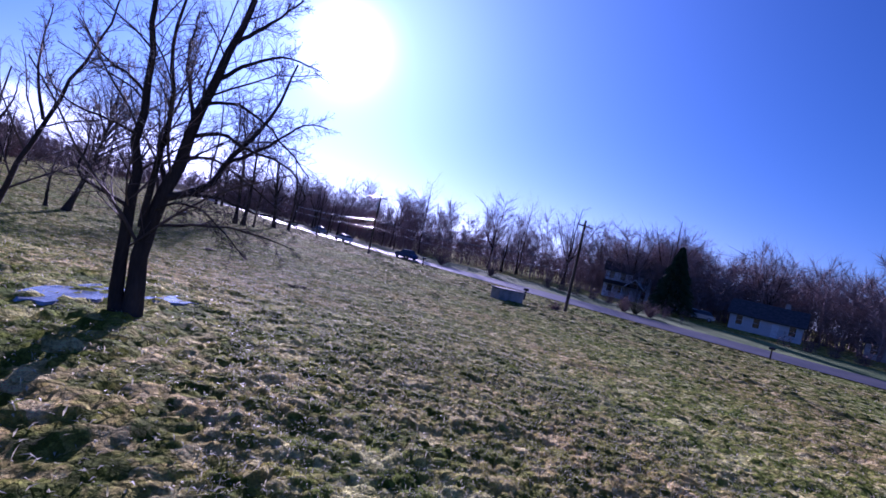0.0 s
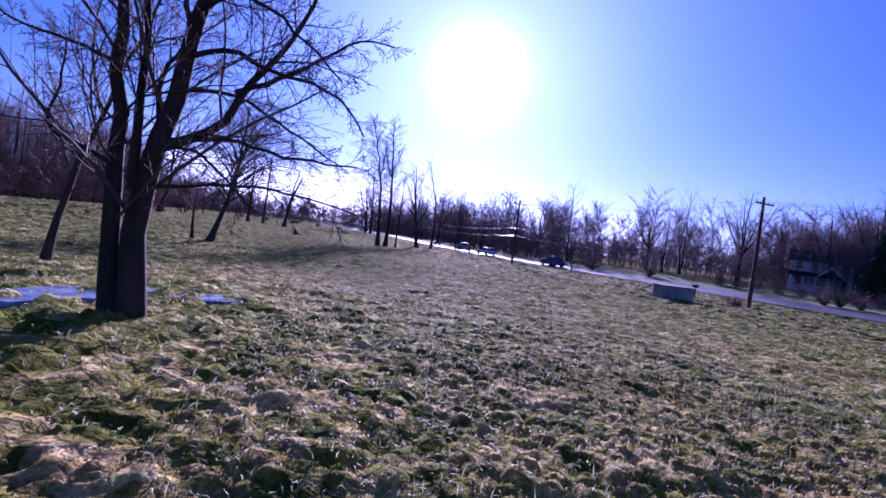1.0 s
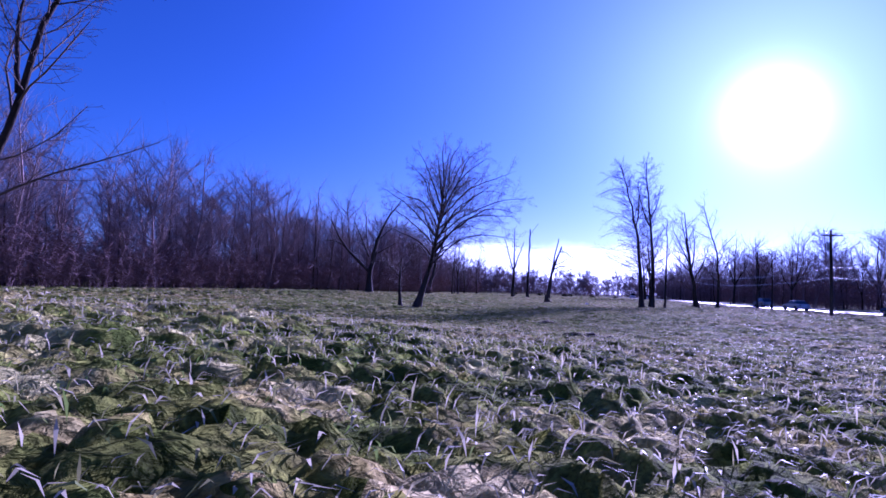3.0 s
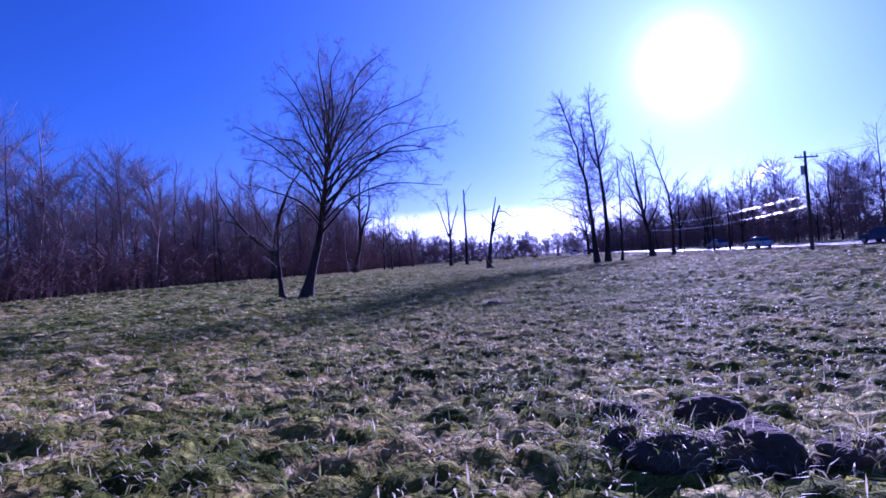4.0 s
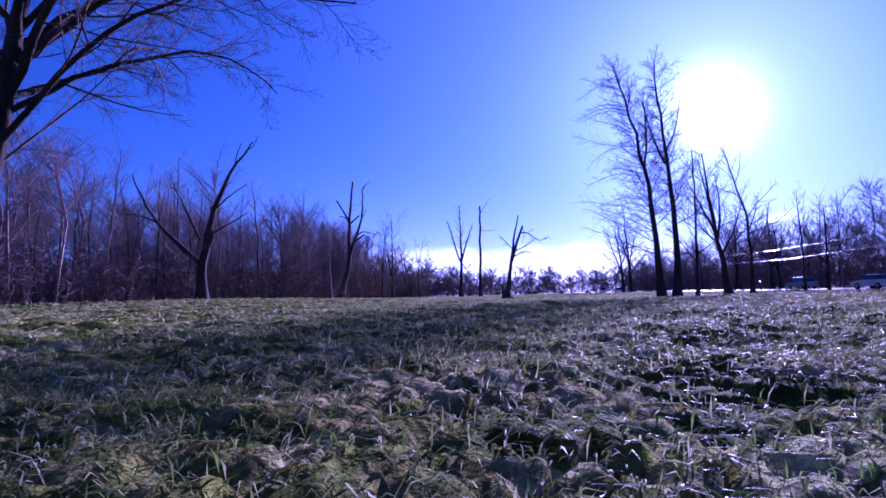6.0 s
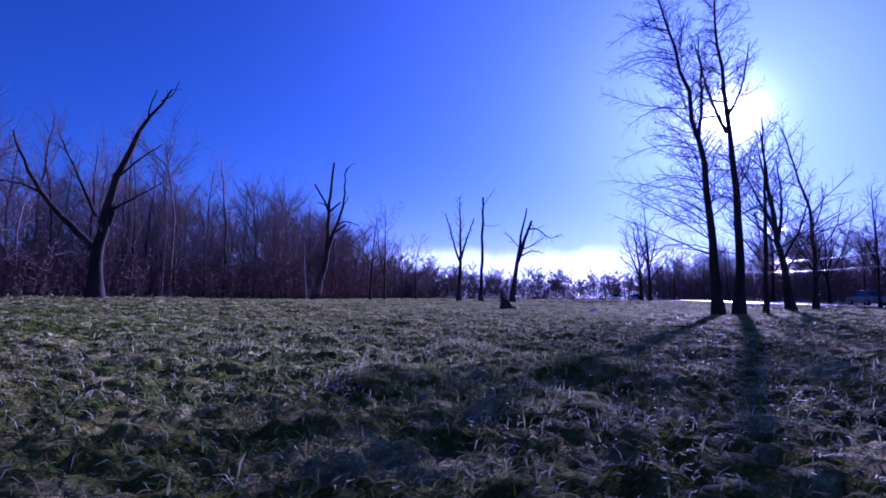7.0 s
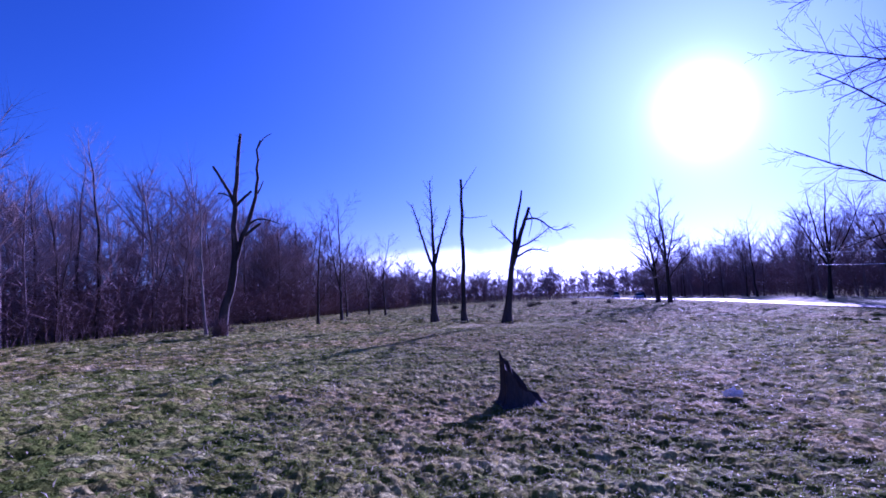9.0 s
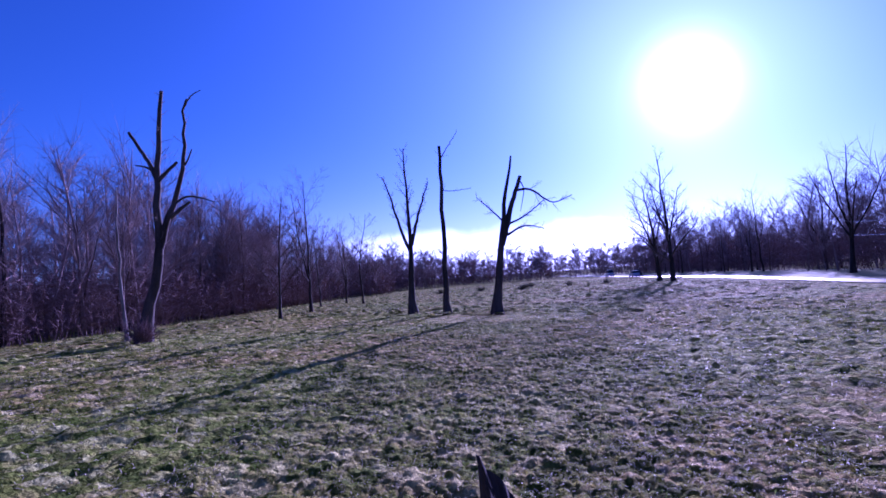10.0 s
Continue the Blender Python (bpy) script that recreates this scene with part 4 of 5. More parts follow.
# half-dead trees
tree(-66.98, 71.41, 41, [
    ([(0.0, 0.0, 0.0), (0.0, 0.0, 3.4), (0.35, 0.1, 5.4), (1.1, 0.1, 8.4), (2.0, 0.2, 10.6), (3.1, 0.2, 12.0), (4.0, 0.3, 13.4)], 0.46, 0.05, SHAGGY),
    ([(0.05, 0.1, 0.0), (0.05, 0.1, 3.4), (0.35, 0.2, 5.4), (1.1, 0.2, 8.4)], 0.3, 0.1, IVY),
    ([(-0.2, 0.0, 3.2), (-2.4, 0.1, 5.2), (-4.2, 0.3, 6.9), (-5.6, 0.4, 9.5), (-6.2, 0.6, 10.8)], 0.24, 0.05, SHAGGY),
    ([(-0.2, 0.0, 5.2), (-1.3, -0.2, 7.6), (-2.2, -0.4, 9.5), (-2.5, -0.6, 10.6)], 0.12, 0.03, FINE),
    ([(0.5, 0.1, 5.5), (2.1, 0.1, 6.4), (3.7, 0.2, 7.4)], 0.1, 0.03, SPARSE),
    ([(1.1, 0.1, 7.8), (2.3, 0.1, 8.9), (3.6, 0.2, 9.8)], 0.08, 0.03, SPARSE),
    ([(2.6, 0.2, 11.4), (2.7, 0.2, 12.3), (3.1, 0.2, 13.3)], 0.06, 0.03, None),
    ([(3.4, 0.2, 12.6), (4.1, 0.2, 12.9), (4.5, 0.2, 13.9)], 0.05, 0.02, SPARSE),
    ([(-3.9, 0.2, 6.7), (-5.1, -0.1, 7.3), (-6.4, -0.4, 7.4)], 0.09, 0.02, FINE),
    ([(0.0, 0.0, 3.8), (0.8, 0.2, 5.1), (0.5, 0.4, 8.0)], 0.17, 0.06, SHAGGY),
], 51, "half-dead spreading tree with ivy-dark trunk at the wood's edge", flare=1.4, fat=1.3)
tree(-87.21, 102.55, 39, [
    ([(0.0, 0.0, 0.0), (0.3, 0.0, 2.5), (0.8, 0.0, 5.3), (0.9, 0.0, 8.0), (0.5, 0.0, 10.7), (0.6, 0.0, 13.8), (0.7, 0.0, 17.5)], 0.42, 0.12, SHAGGY),
    ([(0.8, 0.0, 6.2), (1.3, 0.0, 8.0), (1.9, 0.1, 9.9), (2.5, 0.1, 12.6), (2.1, 0.2, 16.1), (2.4, 0.2, 16.9)], 0.26, 0.07, SPARSE),
    ([(2.1, 0.2, 16.0), (2.6, 0.2, 17.1), (3.3, 0.3, 17.5)], 0.07, 0.03, SPARSE),
    ([(0.6, 0.0, 11.2), (0.1, 0.1, 12.3), (-0.9, 0.1, 13.8), (-1.6, 0.2, 14.8)], 0.16, 0.1, None),
    ([(0.3, 0.0, 11.9), (-0.3, 0.1, 12.3), (-1.0, 0.1, 12.4)], 0.09, 0.05, None),
    ([(0.6, 0.0, 11.1), (1.2, -0.1, 11.7), (2.0, -0.1, 12.4)], 0.15, 0.1, None),
    ([(1.8, 0.1, 9.5), (2.4, 0.1, 10.0), (3.2, 0.1, 10.0), (4.6, 0.2, 9.5)], 0.1, 0.03, SPARSE),
    ([(1.6, 0.0, 8.6), (2.2, 0.0, 9.1), (2.9, 0.0, 9.6)], 0.16, 0.1, None),
    ([(2.45, 0.1, 12.2), (2.7, 0.1, 12.7), (2.9, 0.1, 13.3)], 0.08, 0.04, None),
], 52, "dead grey snag with a broken forked top", DEADWOOD, flare=1.6, fat=1.4, lean=0.07)
tree(-88.5, 102.0, 39, [([(0, 0, 0), (-0.4, 0, 3.4), (-0.8, 0, 7.0), (-0.9, 0, 11.0)], 0.14, 0.04, SPARSE)], 53, "thin pale-barked tree beside the dead snag", BARK_PALE, lean=0.05)
tree(-83.0, 125.39, 39, [
    ([(0.0, 0.0, 0.0), (-0.1, 0.0, 3.1), (-0.1, 0.0, 6.8), (-0.6, 0.0, 11.7), (-0.8, 0.0, 15.9)], 0.36, 0.05, UPRIGHT),
    ([(-0.1, 0.0, 6.6), (0.5, 0.0, 9.3), (1.5, 0.0, 12.5)], 0.2, 0.05, UPRIGHT),
    ([(-0.1, 0.0, 5.6), (-1.2, 0.1, 8.2), (-2.1, 0.2, 11.4), (-2.9, 0.3, 13.3)], 0.2, 0.05, UPRIGHT),
], 54, "bare tree with three upright limbs in the pasture", DEADWOOD, flare=1.6, fat=1.5, lean=0.05)
tree(-79.37, 126.03, 39, [
    ([(0.0, 0.0, 0.0), (-0.2, 0.0, 4.1), (-0.3, 0.0, 8.4), (-0.5, 0.0, 15.5)], 0.29, 0.14, [(8, 0.10, 0.9, 0.02, 0.55), (4, 0.4, 0.6, 0, 0.2)]),
    ([(-0.45, 0.0, 14.2), (0.3, 0.0, 15.4), (1.2, 0.0, 16.8)], 0.06, 0.02, SPARSE),
    ([(-0.4, 0.0, 11.4), (0.6, 0.0, 11.2), (2.4, 0.1, 11.4)], 0.05, 0.015, SPARSE),
], 55, "tall dead trunk with a broken top and few twigs", DEADWOOD, flare=1.6, fat=1.4, lean=0.045)
tree(-73.03, 124.66, 39, [
    ([(0.0, 0.0, 0.0), (0.2, 0.0, 3.4), (0.4, 0.0, 5.9), (0.5, 0.0, 7.7), (0.9, 0.0, 10.4), (1.2, 0.0, 13.1)], 0.42, 0.08, None),
    ([(0.4, 0.0, 5.7), (1.0, 0.1, 7.9), (1.4, 0.1, 9.7), (2.0, 0.2, 11.4)], 0.3, 0.15, None),
    ([(1.6, 0.15, 10.2), (2.8, 0.1, 10.3), (3.8, 0.0, 9.5), (4.7, 0.0, 8.8), (6.3, 0.0, 9.5)], 0.12, 0.03, SPREAD),
    ([(0.9, 0.0, 6.5), (2.3, 0.1, 7.3), (4.0, 0.3, 6.9)], 0.12, 0.03, SPREAD),
    ([(0.9, 0.1, 7.4), (2.3, -0.1, 7.9), (3.9, -0.3, 9.2)], 0.1, 0.03, SPREAD),
    ([(0.5, 0.0, 7.7), (-0.6, 0.0, 8.8), (-1.7, 0.0, 9.8)], 0.08, 0.03, SPREAD),
    ([(1.8, 0.2, 11.2), (2.4, 0.2, 10.4), (2.0, 0.1, 8.4)], 0.06, 0.02, None),
], 56, "split-topped snag with an arching side branch", DEADWOOD, flare=1.5, fat=1.4, lean=0.065)
tree(-80.65, 186.85, 39, [
    ([(0, 0, 0), (-0.1, 0, 6), (-1.0, 0, 12), (-1.8, 0, 17.0)], 0.42, 0.06, LIMB), ([(-0.2, 0, 5), (-2.2, 0, 10), (-3.6, 0, 15.5)], 0.2, 0.05, LIMB),
    ([(0, 0, 7.5), (1.0, 0, 11), (1.3, 0, 14.5)], 0.16, 0.05, LIMB),
], 57, "bare tree with steep limbs by the road, one of two", flare=1.3, fat=1.8)
tree(-76.84, 182.19, 39, [
    ([(0, 0, 0), (-0.2, 0, 7), (-0.6, 0, 13), (-1.0, 0, 20.5)], 0.4, 0.06, LIMB), ([(-0.2, 0, 6.5), (0.8, 0, 11), (2.0, 0, 15.5)], 0.18, 0.05, LIMB),
    ([(-0.3, 0, 8), (-1.8, 0, 12), (-2.6, 0, 16.5)], 0.16, 0.05, LIMB),
], 58, "tall bare tree with steep limbs by the road, one of two", flare=1.3, fat=1.8)


# ---- woods ----
def wood_tree(seed, h, spec, label, group, fat=1.0, twig=HAZED_TWIG):
    """A bare woodland tree; spare enough to be repeated."""
    r = np.random.RandomState(seed)
    stems = [([(0, 0, 0), (r.uniform(-0.4, 0.4), r.uniform(-0.4, 0.4), h * 0.5), (r.uniform(-1, 1), r.uniform(-1, 1), h)],
              0.010 * h + 0.03, 0.03, spec)]
    if seed % 2:
        stems.append(([(0, 0, h * 0.25), (r.uniform(0.6, 1.2), r.uniform(-1, 1), h * 0.55), (r.uniform(1, 2), r.uniform(-1, 1), h * 0.92)],
                      0.006 * h + 0.02, 0.025, spec))
    return tree(0, 0, 0, stems, seed, label, twig=twig, group=group, name="woodland_tree", fat=fat)


WOODED = [(22, 0.26, 0.62, 0.10, 0.22), (18, 0.5, 0.62, 0.05, 0.06)]
ROADSIDE = [(20, 0.36, 0.7, 0.07, 0.18), (17, 0.5, 0.7, 0.05, 0.06)]
rw = np.random.RandomState(5)


def plant(protos, spots):
    """The prototypes first, then copies of them, at places with a size each."""
    for k, (x, y, s) in enumerate(spots):
        p = protos[k % len(protos)]
        m = pose(x, y, gz(x, y) - 0.15, rw.uniform(-3, 3), rw.uniform(-3, 3), rw.uniform(0, 360))
        p.scale = (s, s, s)
        if k < len(protos):
            p.matrix_basis = m @ Matrix.Diagonal((s, s, s, 1))
        else:
            copy_thing(p, m)


def west(x):
    """How close the roadside woods come: far behind the houses, near the road further on."""
    return 46 if x > 12 else 17 + 29 * max(0.0, (x + 30) / 42) if x > -30 else 17


def left_spot(depth, power):
    i = rw.randint(25, 212)
    return LEFT_EDGE[i] + LEFT_N[i] * (1.5 + depth * rw.uniform() ** power)


def right_spot(depth, power):
    while True:
        i = rw.randint(15, len(ROAD_LINE) - 38)
        p = ROAD_LINE[i] - ROAD_N[i] * (west(ROAD_LINE[i, 0]) + depth * rw.uniform() ** power)
        if not (20 < p[0] < 34 and 100 < p[1] < 120) and not (44 < p[0] < 82 and p[1] < 116):
            return p


def edge_tree():
    """A place at the wood's edge and a size: taller trees further along."""
    x, y = left_spot(11, 1.2)
    return x, y, rw.uniform(0.75, 1.05) if y < 60 else rw.uniform(0.85, 1.2)


plant([wood_tree(100 + k, h, WOODED, "bare woodland tree at the edge of the pasture", "woodland trees")
       for k, h in enumerate((17, 15, 18, 13, 16, 11))], [edge_tree() for _ in range(72)])
plant([wood_tree(120 + k, h, ROADSIDE, "bare tree in the woods beyond the road", "roadside trees")
       for k, h in enumerate((16, 13, 18, 14, 11))], [(*right_spot(10, 1.2), rw.uniform(0.6, 1.0)) for _ in range(70)])

for x, y, h, seed in ((-105.0, 130.6, 16.5, 151), (-112.0, 146.0, 13.0, 152), (-98.5, 121.5, 13.0, 154), (-121.0, 150.5, 13.0, 153), (-116.0, 141.0, 11.0, 156)):
    lone = wood_tree(seed, h, LIMB, "slim bare tree standing clear of the wood's end", "trees at the wood's end", 1.9, TWIG)
    lone.matrix_basis = pose(x, y, gz(x, y) - 0.1, 0, 0, seed * 37)


def spreading_tree(seed, h):
    """A broad-crowned roadside tree."""
    r = np.random.RandomState(seed)
    spec = [(11, 0.36, 0.6, 0.06, 0.12), (9, 0.45, 0.6, 0.03, 0.1), (5, 0.5, 0.6, 0.0, 0.1)]
    stems = [([(0, 0, 0), (0.2, 0, h * 0.3), (0.1, 0.1, h * 0.65), (0.3, 0, h)], 0.019 * h, 0.04, spec)]
    for k in range(6):
        a = k * 1.047 + r.uniform(-0.3, 0.3)
        c, q, up = math.cos(a), math.sin(a), r.uniform(0.7, 0.92)
        stems.append(([(0.15, 0, h * r.uniform(0.25, 0.4)), (c * h * 0.14, q * h * 0.14, h * 0.52), (c * h * 0.27, q * h * 0.27, h * up)], 0.009 * h, 0.03, spec))
    return tree(0, 0, 0, stems, seed, "broad round-crowned bare tree beyond the road", twig=HAZED_TWIG, group="spreading roadside trees", name="spreading_tree", fat=1.1)


def beyond_road(x, d):
    k = int(np.abs(ROAD_LINE[:, 0] - x).argmin())
    return ROAD_LINE[k] - ROAD_N[k] * d


plant([spreading_tree(140, 17.0), spreading_tree(141, 15.0)],
      [(*beyond_road(x, d), k) for x, d, k in ((-64, 13, 0.78), (-57, 15, 0.8), (-52, 13, 0.74), (-47, 16, 0.78), (-40, 26, 0.85), (-20, 34, 0.9), (-6, 40, 1.0), (4, 44, 0.95),
                                               (10, 46, 1.05), (22, 52, 1.0), (36, 56, 0.95), (46, 58, 0.9), (-76, 22, 0.9), (-92, 24, 0.9), (60, 52, 1.0), (72, 56, 0.95))])


def prisms(name, segs, mat, points=None):
    """Three-sided tapered sticks from arrays of ends and radii, and fine pointed twigs, in one mesh of triangles."""
    v, f, base = [], [], 0
    tri = np.array([[1, 0, 0.2], [-0.5, 0.87, 0], [-0.5, -0.87, -0.2]])
    for a, b, ra, rb in segs:
        n = len(a)
        v.append(np.concatenate([a[:, None] + tri * ra[:, None, None], b[:, None] + tri * rb[:, None, None]], 1).reshape(-1, 3))
        k = np.arange(n)[:, None, None] * 6 + base
        f.append((k + np.array([[0, 1, 4], [0, 4, 3], [1, 2, 5], [1, 5, 4], [2, 0, 3], [2, 3, 5]])[None]).reshape(-1, 3))
        base += n * 6
    if points:
        a, b, ra = points
        side = np.cross(b - a, np.random.RandomState(len(a)).normal(0, 1, a.shape))
        side *= (ra / (np.linalg.norm(side, axis=1) + 1e-9))[:, None]
        v.append(np.stack([a - side, a + side, b], 1).reshape(-1, 3))
        f.append(np.arange(len(a) * 3).reshape(-1, 3) + base)
    return quads_mesh(name, np.concatenate(v), np.concatenate(f), mat, False)


def grove(name, spots, h, limbs, twigs, seed, mat, label, twig_r=0.016):
    """The depth of a wood: many bare trees, each a stem with ascending limbs and a haze of twigs."""
    r = np.random.RandomState(seed)
    xy = np.array(spots)
    n = len(xy)
    H = h * r.uniform(0.65, 1.2, n)
    p0 = np.stack([xy[:, 0], xy[:, 1], ground_z(xy[:, 0], xy[:, 1]) - 0.1], 1)
    p1 = p0 + np.stack([r.normal(0, 0.05, n), r.normal(0, 0.05, n), np.full(n, 0.5)], 1) * H[:, None]
    p2 = p1 + np.stack([r.normal(0, 0.05, n), r.normal(0, 0.05, n), np.full(n, 0.4)], 1) * H[:, None]
    segs = [(p0, p1, 0.010 * H + 0.02, 0.007 * H), (p1, p2, 0.007 * H, 0.0015 * H)]
    m = n * limbs
    i = np.repeat(np.arange(n), limbs)
    u = r.uniform(0.22, 0.94, m)
    q = np.where((u < 0.5)[:, None], p0[i] + (p1 - p0)[i] * (u * 2)[:, None], p1[i] + (p2 - p1)[i] * (u * 2 - 1)[:, None])
    a = r.uniform(0, 2 * np.pi, m)
    out = r.uniform(0.5, 1.25, m)
    d = np.stack([np.cos(a) * out, np.sin(a) * out, r.uniform(0.5, 1.1, m)], 1)
    L = H[i] * r.uniform(0.12, 0.30, m) * (1.2 - u * 0.55)
    e = q + d * L[:, None]
    segs.append((q, e, 0.010 * L + 0.012, 0.004 * L + 0.006))
    k = m * twigs
    j = np.repeat(np.arange(m), twigs)
    w = r.uniform(0.15, 1.0, k)[:, None]
    t0 = q[j] + (e - q)[j] * w
    td = d[j] * 0.6 + r.normal(0, 0.65, (k, 3)) + np.array([0, 0, 0.25])
    t1 = t0 + td * (L[j] * r.uniform(0.25, 0.65, k))[:, None]
    return tagged(new(name, prisms(name, segs, mat, (t0, t1, np.full(k, twig_r)))), label, "woods", kind="stuff")


def thicket(name, spots, h, seed, mat, label, twigs=3, wide=0.0095):
    """Thin stems with side twigs, many thousand in one mesh."""
    r = np.random.RandomState(seed)
    n = len(spots)
    xy = np.array(spots)
    L = h * r.uniform(0.4, 1.3, n)
    p0 = np.stack([xy[:, 0], xy[:, 1], ground_z(xy[:, 0], xy[:, 1]) - 0.05], 1)
    d = np.stack([r.normal(0, 0.24, n), r.normal(0, 0.24, n), np.ones(n)], 1)
    p1 = p0 + d * (L * 0.5)[:, None]
    p2 = p1 + (d + r.normal(0, 0.3, (n, 3))) * (L * 0.5)[:, None]
    segs = [(p0, p1, 0.0055 * L, 0.0035 * L), (p1, p2, 0.0035 * L, 0.0012 * L)]
    i = np.repeat(np.arange(n), twigs)
    k = len(i)
    u = r.uniform(0.12, 1.0, k)[:, None]
    q = np.where(u < 0.5, p0[i] + (p1 - p0)[i] * u * 2, p1[i] + (p2 - p1)[i] * (u * 2 - 1))
    e = np.stack([r.normal(0, 0.8, k), r.normal(0, 0.8, k), r.uniform(0.0, 1.0, k)], 1)
    points = (q, q + e * (L[i] * r.uniform(0.08, 0.3, k))[:, None], wide * L[i])
    return tagged(new(name, prisms(name, segs, mat, points)), label, "brush", kind="stuff")


grove("wood_depth", [left_spot(45, 1.3) for _ in range(270)], 17.5, 24, 42, 71, HAZED_TWIG, "grey-brown mass of bare trees filling the wood", 0.013)
grove("roadside_wood_depth", [right_spot(50, 1.4) for _ in range(320)], 15.0, 20, 34, 72, HAZED_TWIG, "purple-brown mass of bare trees beyond the road", 0.02)

def end_spot(depth):
    i = rw.randint(160, 222)
    return LEFT_EDGE[i] + LEFT_N[i] * depth * rw.uniform()


grove("wood_end", [end_spot(24) for _ in range(42)], 16.0, 22, 36, 76, HAZED_TWIG, "bare trees thinning out at the wood's end", 0.02)


def hedge_spot(depth):
    i = rw.randint(205, len(LEFT_EDGE) - 30)
    return LEFT_EDGE[i] + LEFT_N[i] * depth * rw.uniform()


CROSS_HEDGE = smooth_line([(-150, 185), (-172, 208), (-182, 236), (-178, 268), (-150, 300), (-105, 325), (-50, 340)], 1.0)


def cross_spot(depth):
    """A place in the hedge that crosses behind the pasture, clear of the road."""
    while True:
        p = CROSS_HEDGE[rw.randint(0, len(CROSS_HEDGE))] + rw.uniform(-depth, depth, 2)
        if abs(float(np.ravel(beyond(p[0], p[1]))[0])) > 8:
            return p


grove("hedgerow_trees", [hedge_spot(22) for _ in range(100)] + [cross_spot(8) for _ in range(120)], 12.5, 16, 30, 75, HAZED_TWIG, "low bare hedgerow trees past the end of the wood", 0.05)
thicket("hedgerow_brush", [hedge_spot(14) for _ in range(2000)] + [cross_spot(4) for _ in range(2000)], 5.0, 66, BRUSH, "red-brown brush along the hedgerow", 20, 0.012)


def house_side(lo, hi, depth):
    """A place behind the houses."""
    while True:
        x = rw.uniform(lo, hi)
        p = beyond_road(x, 40 + depth * rw.uniform())
        if not (20 < p[0] < 36 and 98 < p[1] < 118) and not (40 < p[0] < 62 and 90 < p[1] < 109) and not (68 < p[0] < 82 and 92 < p[1] < 110):
            return p


grove("hillside_wood", [house_side(-8, 110, 42) for _ in range(360)], 13.5, 20, 38, 74, HAZED_TWIG, "dense purple-brown bare woods rising behind the houses", 0.022)
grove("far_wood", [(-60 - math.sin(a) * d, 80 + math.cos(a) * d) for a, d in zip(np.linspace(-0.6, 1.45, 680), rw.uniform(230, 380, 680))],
      13.5, 11, 30, 73, HAZED_TWIG, "hazy bare woods along the horizon", 0.07)


thicket("undergrowth", [left_spot(20, 1.3) - np.array([-1.5, 0.5]) for _ in range(7000)], 5.0, 61, BRUSH, "dense red-brown bramble and sapling undergrowth along the wood", 30, 0.0055)
thicket("roadside_thicket", [right_spot(26, 1.2) for _ in range(6000)], 5.5, 62, BRUSH, "bare purple-brown thicket behind the road", 22, 0.006)
far_spots = [(-60 - math.sin(a) * d, 80 + math.cos(a) * d) for a, d in zip(rw.uniform(-0.62, 1.5, 4500), rw.uniform(210, 380, 4500))]
thicket("far_hedge", far_spots, 6.5, 63, HAZED_TWIG, "low hazy hedges and scrub along the horizon", 24, 0.016)

thicket("hillside_thicket", [house_side(-8, 110, 30) for _ in range(3600)], 8.5, 64, HAZED_TWIG, "dense bare scrub behind the houses", 20, 0.006)
thicket("garden_hedge", [beyond_road(x, d) + rw.normal(0, 0.4, 2) for x, d in [(rw.uniform(2, 20), 17.0) for _ in range(420)] + [(rw.uniform(30, 48), 22.0) for _ in range(420)]],
        1.7, 65, BRUSH, "low dark leafless hedge along the lawns", 14, 0.014)

# ---- stump and litter ----
def stump(x, y, turn):
    """A hollow broken stump: its wall stands tall and splintered on one side and falls away to the other."""
    r = np.random.RandomState(8)
    bm = bmesh.new()
    n, levels = 40, 12
    ang = np.arange(n) * 2 * np.pi / n
    tall = np.abs(np.angle(np.exp(1j * (ang - 2.9))))
    height = 0.16 + 1.12 * (0.5 + 0.5 * np.cos(tall)) ** 1.1 + r.uniform(-0.06, 0.08, n) + 0.16 * np.exp(-(tall / 0.2) ** 2)
    flute = 1 + 0.10 * np.sin(5 * ang + 0.6) + 0.06 * np.sin(11 * ang + 2) + r.uniform(-0.03, 0.03, n)
    rings = []
    for k in range(levels + 1):
        u = k / levels
        z = height * u - 0.15 * (k == 0)
        rad = (0.46 + 0.22 * np.exp(-z / 0.16) * (0.7 + 0.3 * np.sin(5 * ang))) * flute * (1 - 0.34 * np.clip(z / 1.3, 0, 1))
        rings.append([bm.verts.new((a * math.cos(t) - 0.14 * h, a * math.sin(t) * 0.85, h)) for a, t, h in zip(rad, ang, z)])
    for k in range(1, 5):  # the rotten inside
        z = height * (1 - 0.22 * k)
        rad = (0.46 - 0.09 - 0.03 * k) * flute * (1 - 0.34 * np.clip(z / 1.3, 0, 1))
        rings.append([bm.verts.new((a * math.cos(t) - 0.14 * h, a * math.sin(t) * 0.85, h)) for a, t, h in zip(rad, ang, z)])
    for a, b in zip(rings, rings[1:]):
        for j in range(n):
            bm.faces.new((a[j], a[(j + 1) % n], b[(j + 1) % n], b[j]))
    bm.faces.new(rings[-1])
    ob = new("tree_stump", link_bm("tree_stump", bm, DEADWOOD))
    ob.matrix_world = pose(x, y, gz(x, y) - 0.05, 0, 0, turn)
    return tagged(ob, "jagged dark broken tree stump rising to one point", "stump")


stump(-49.43, 90.16, 40)


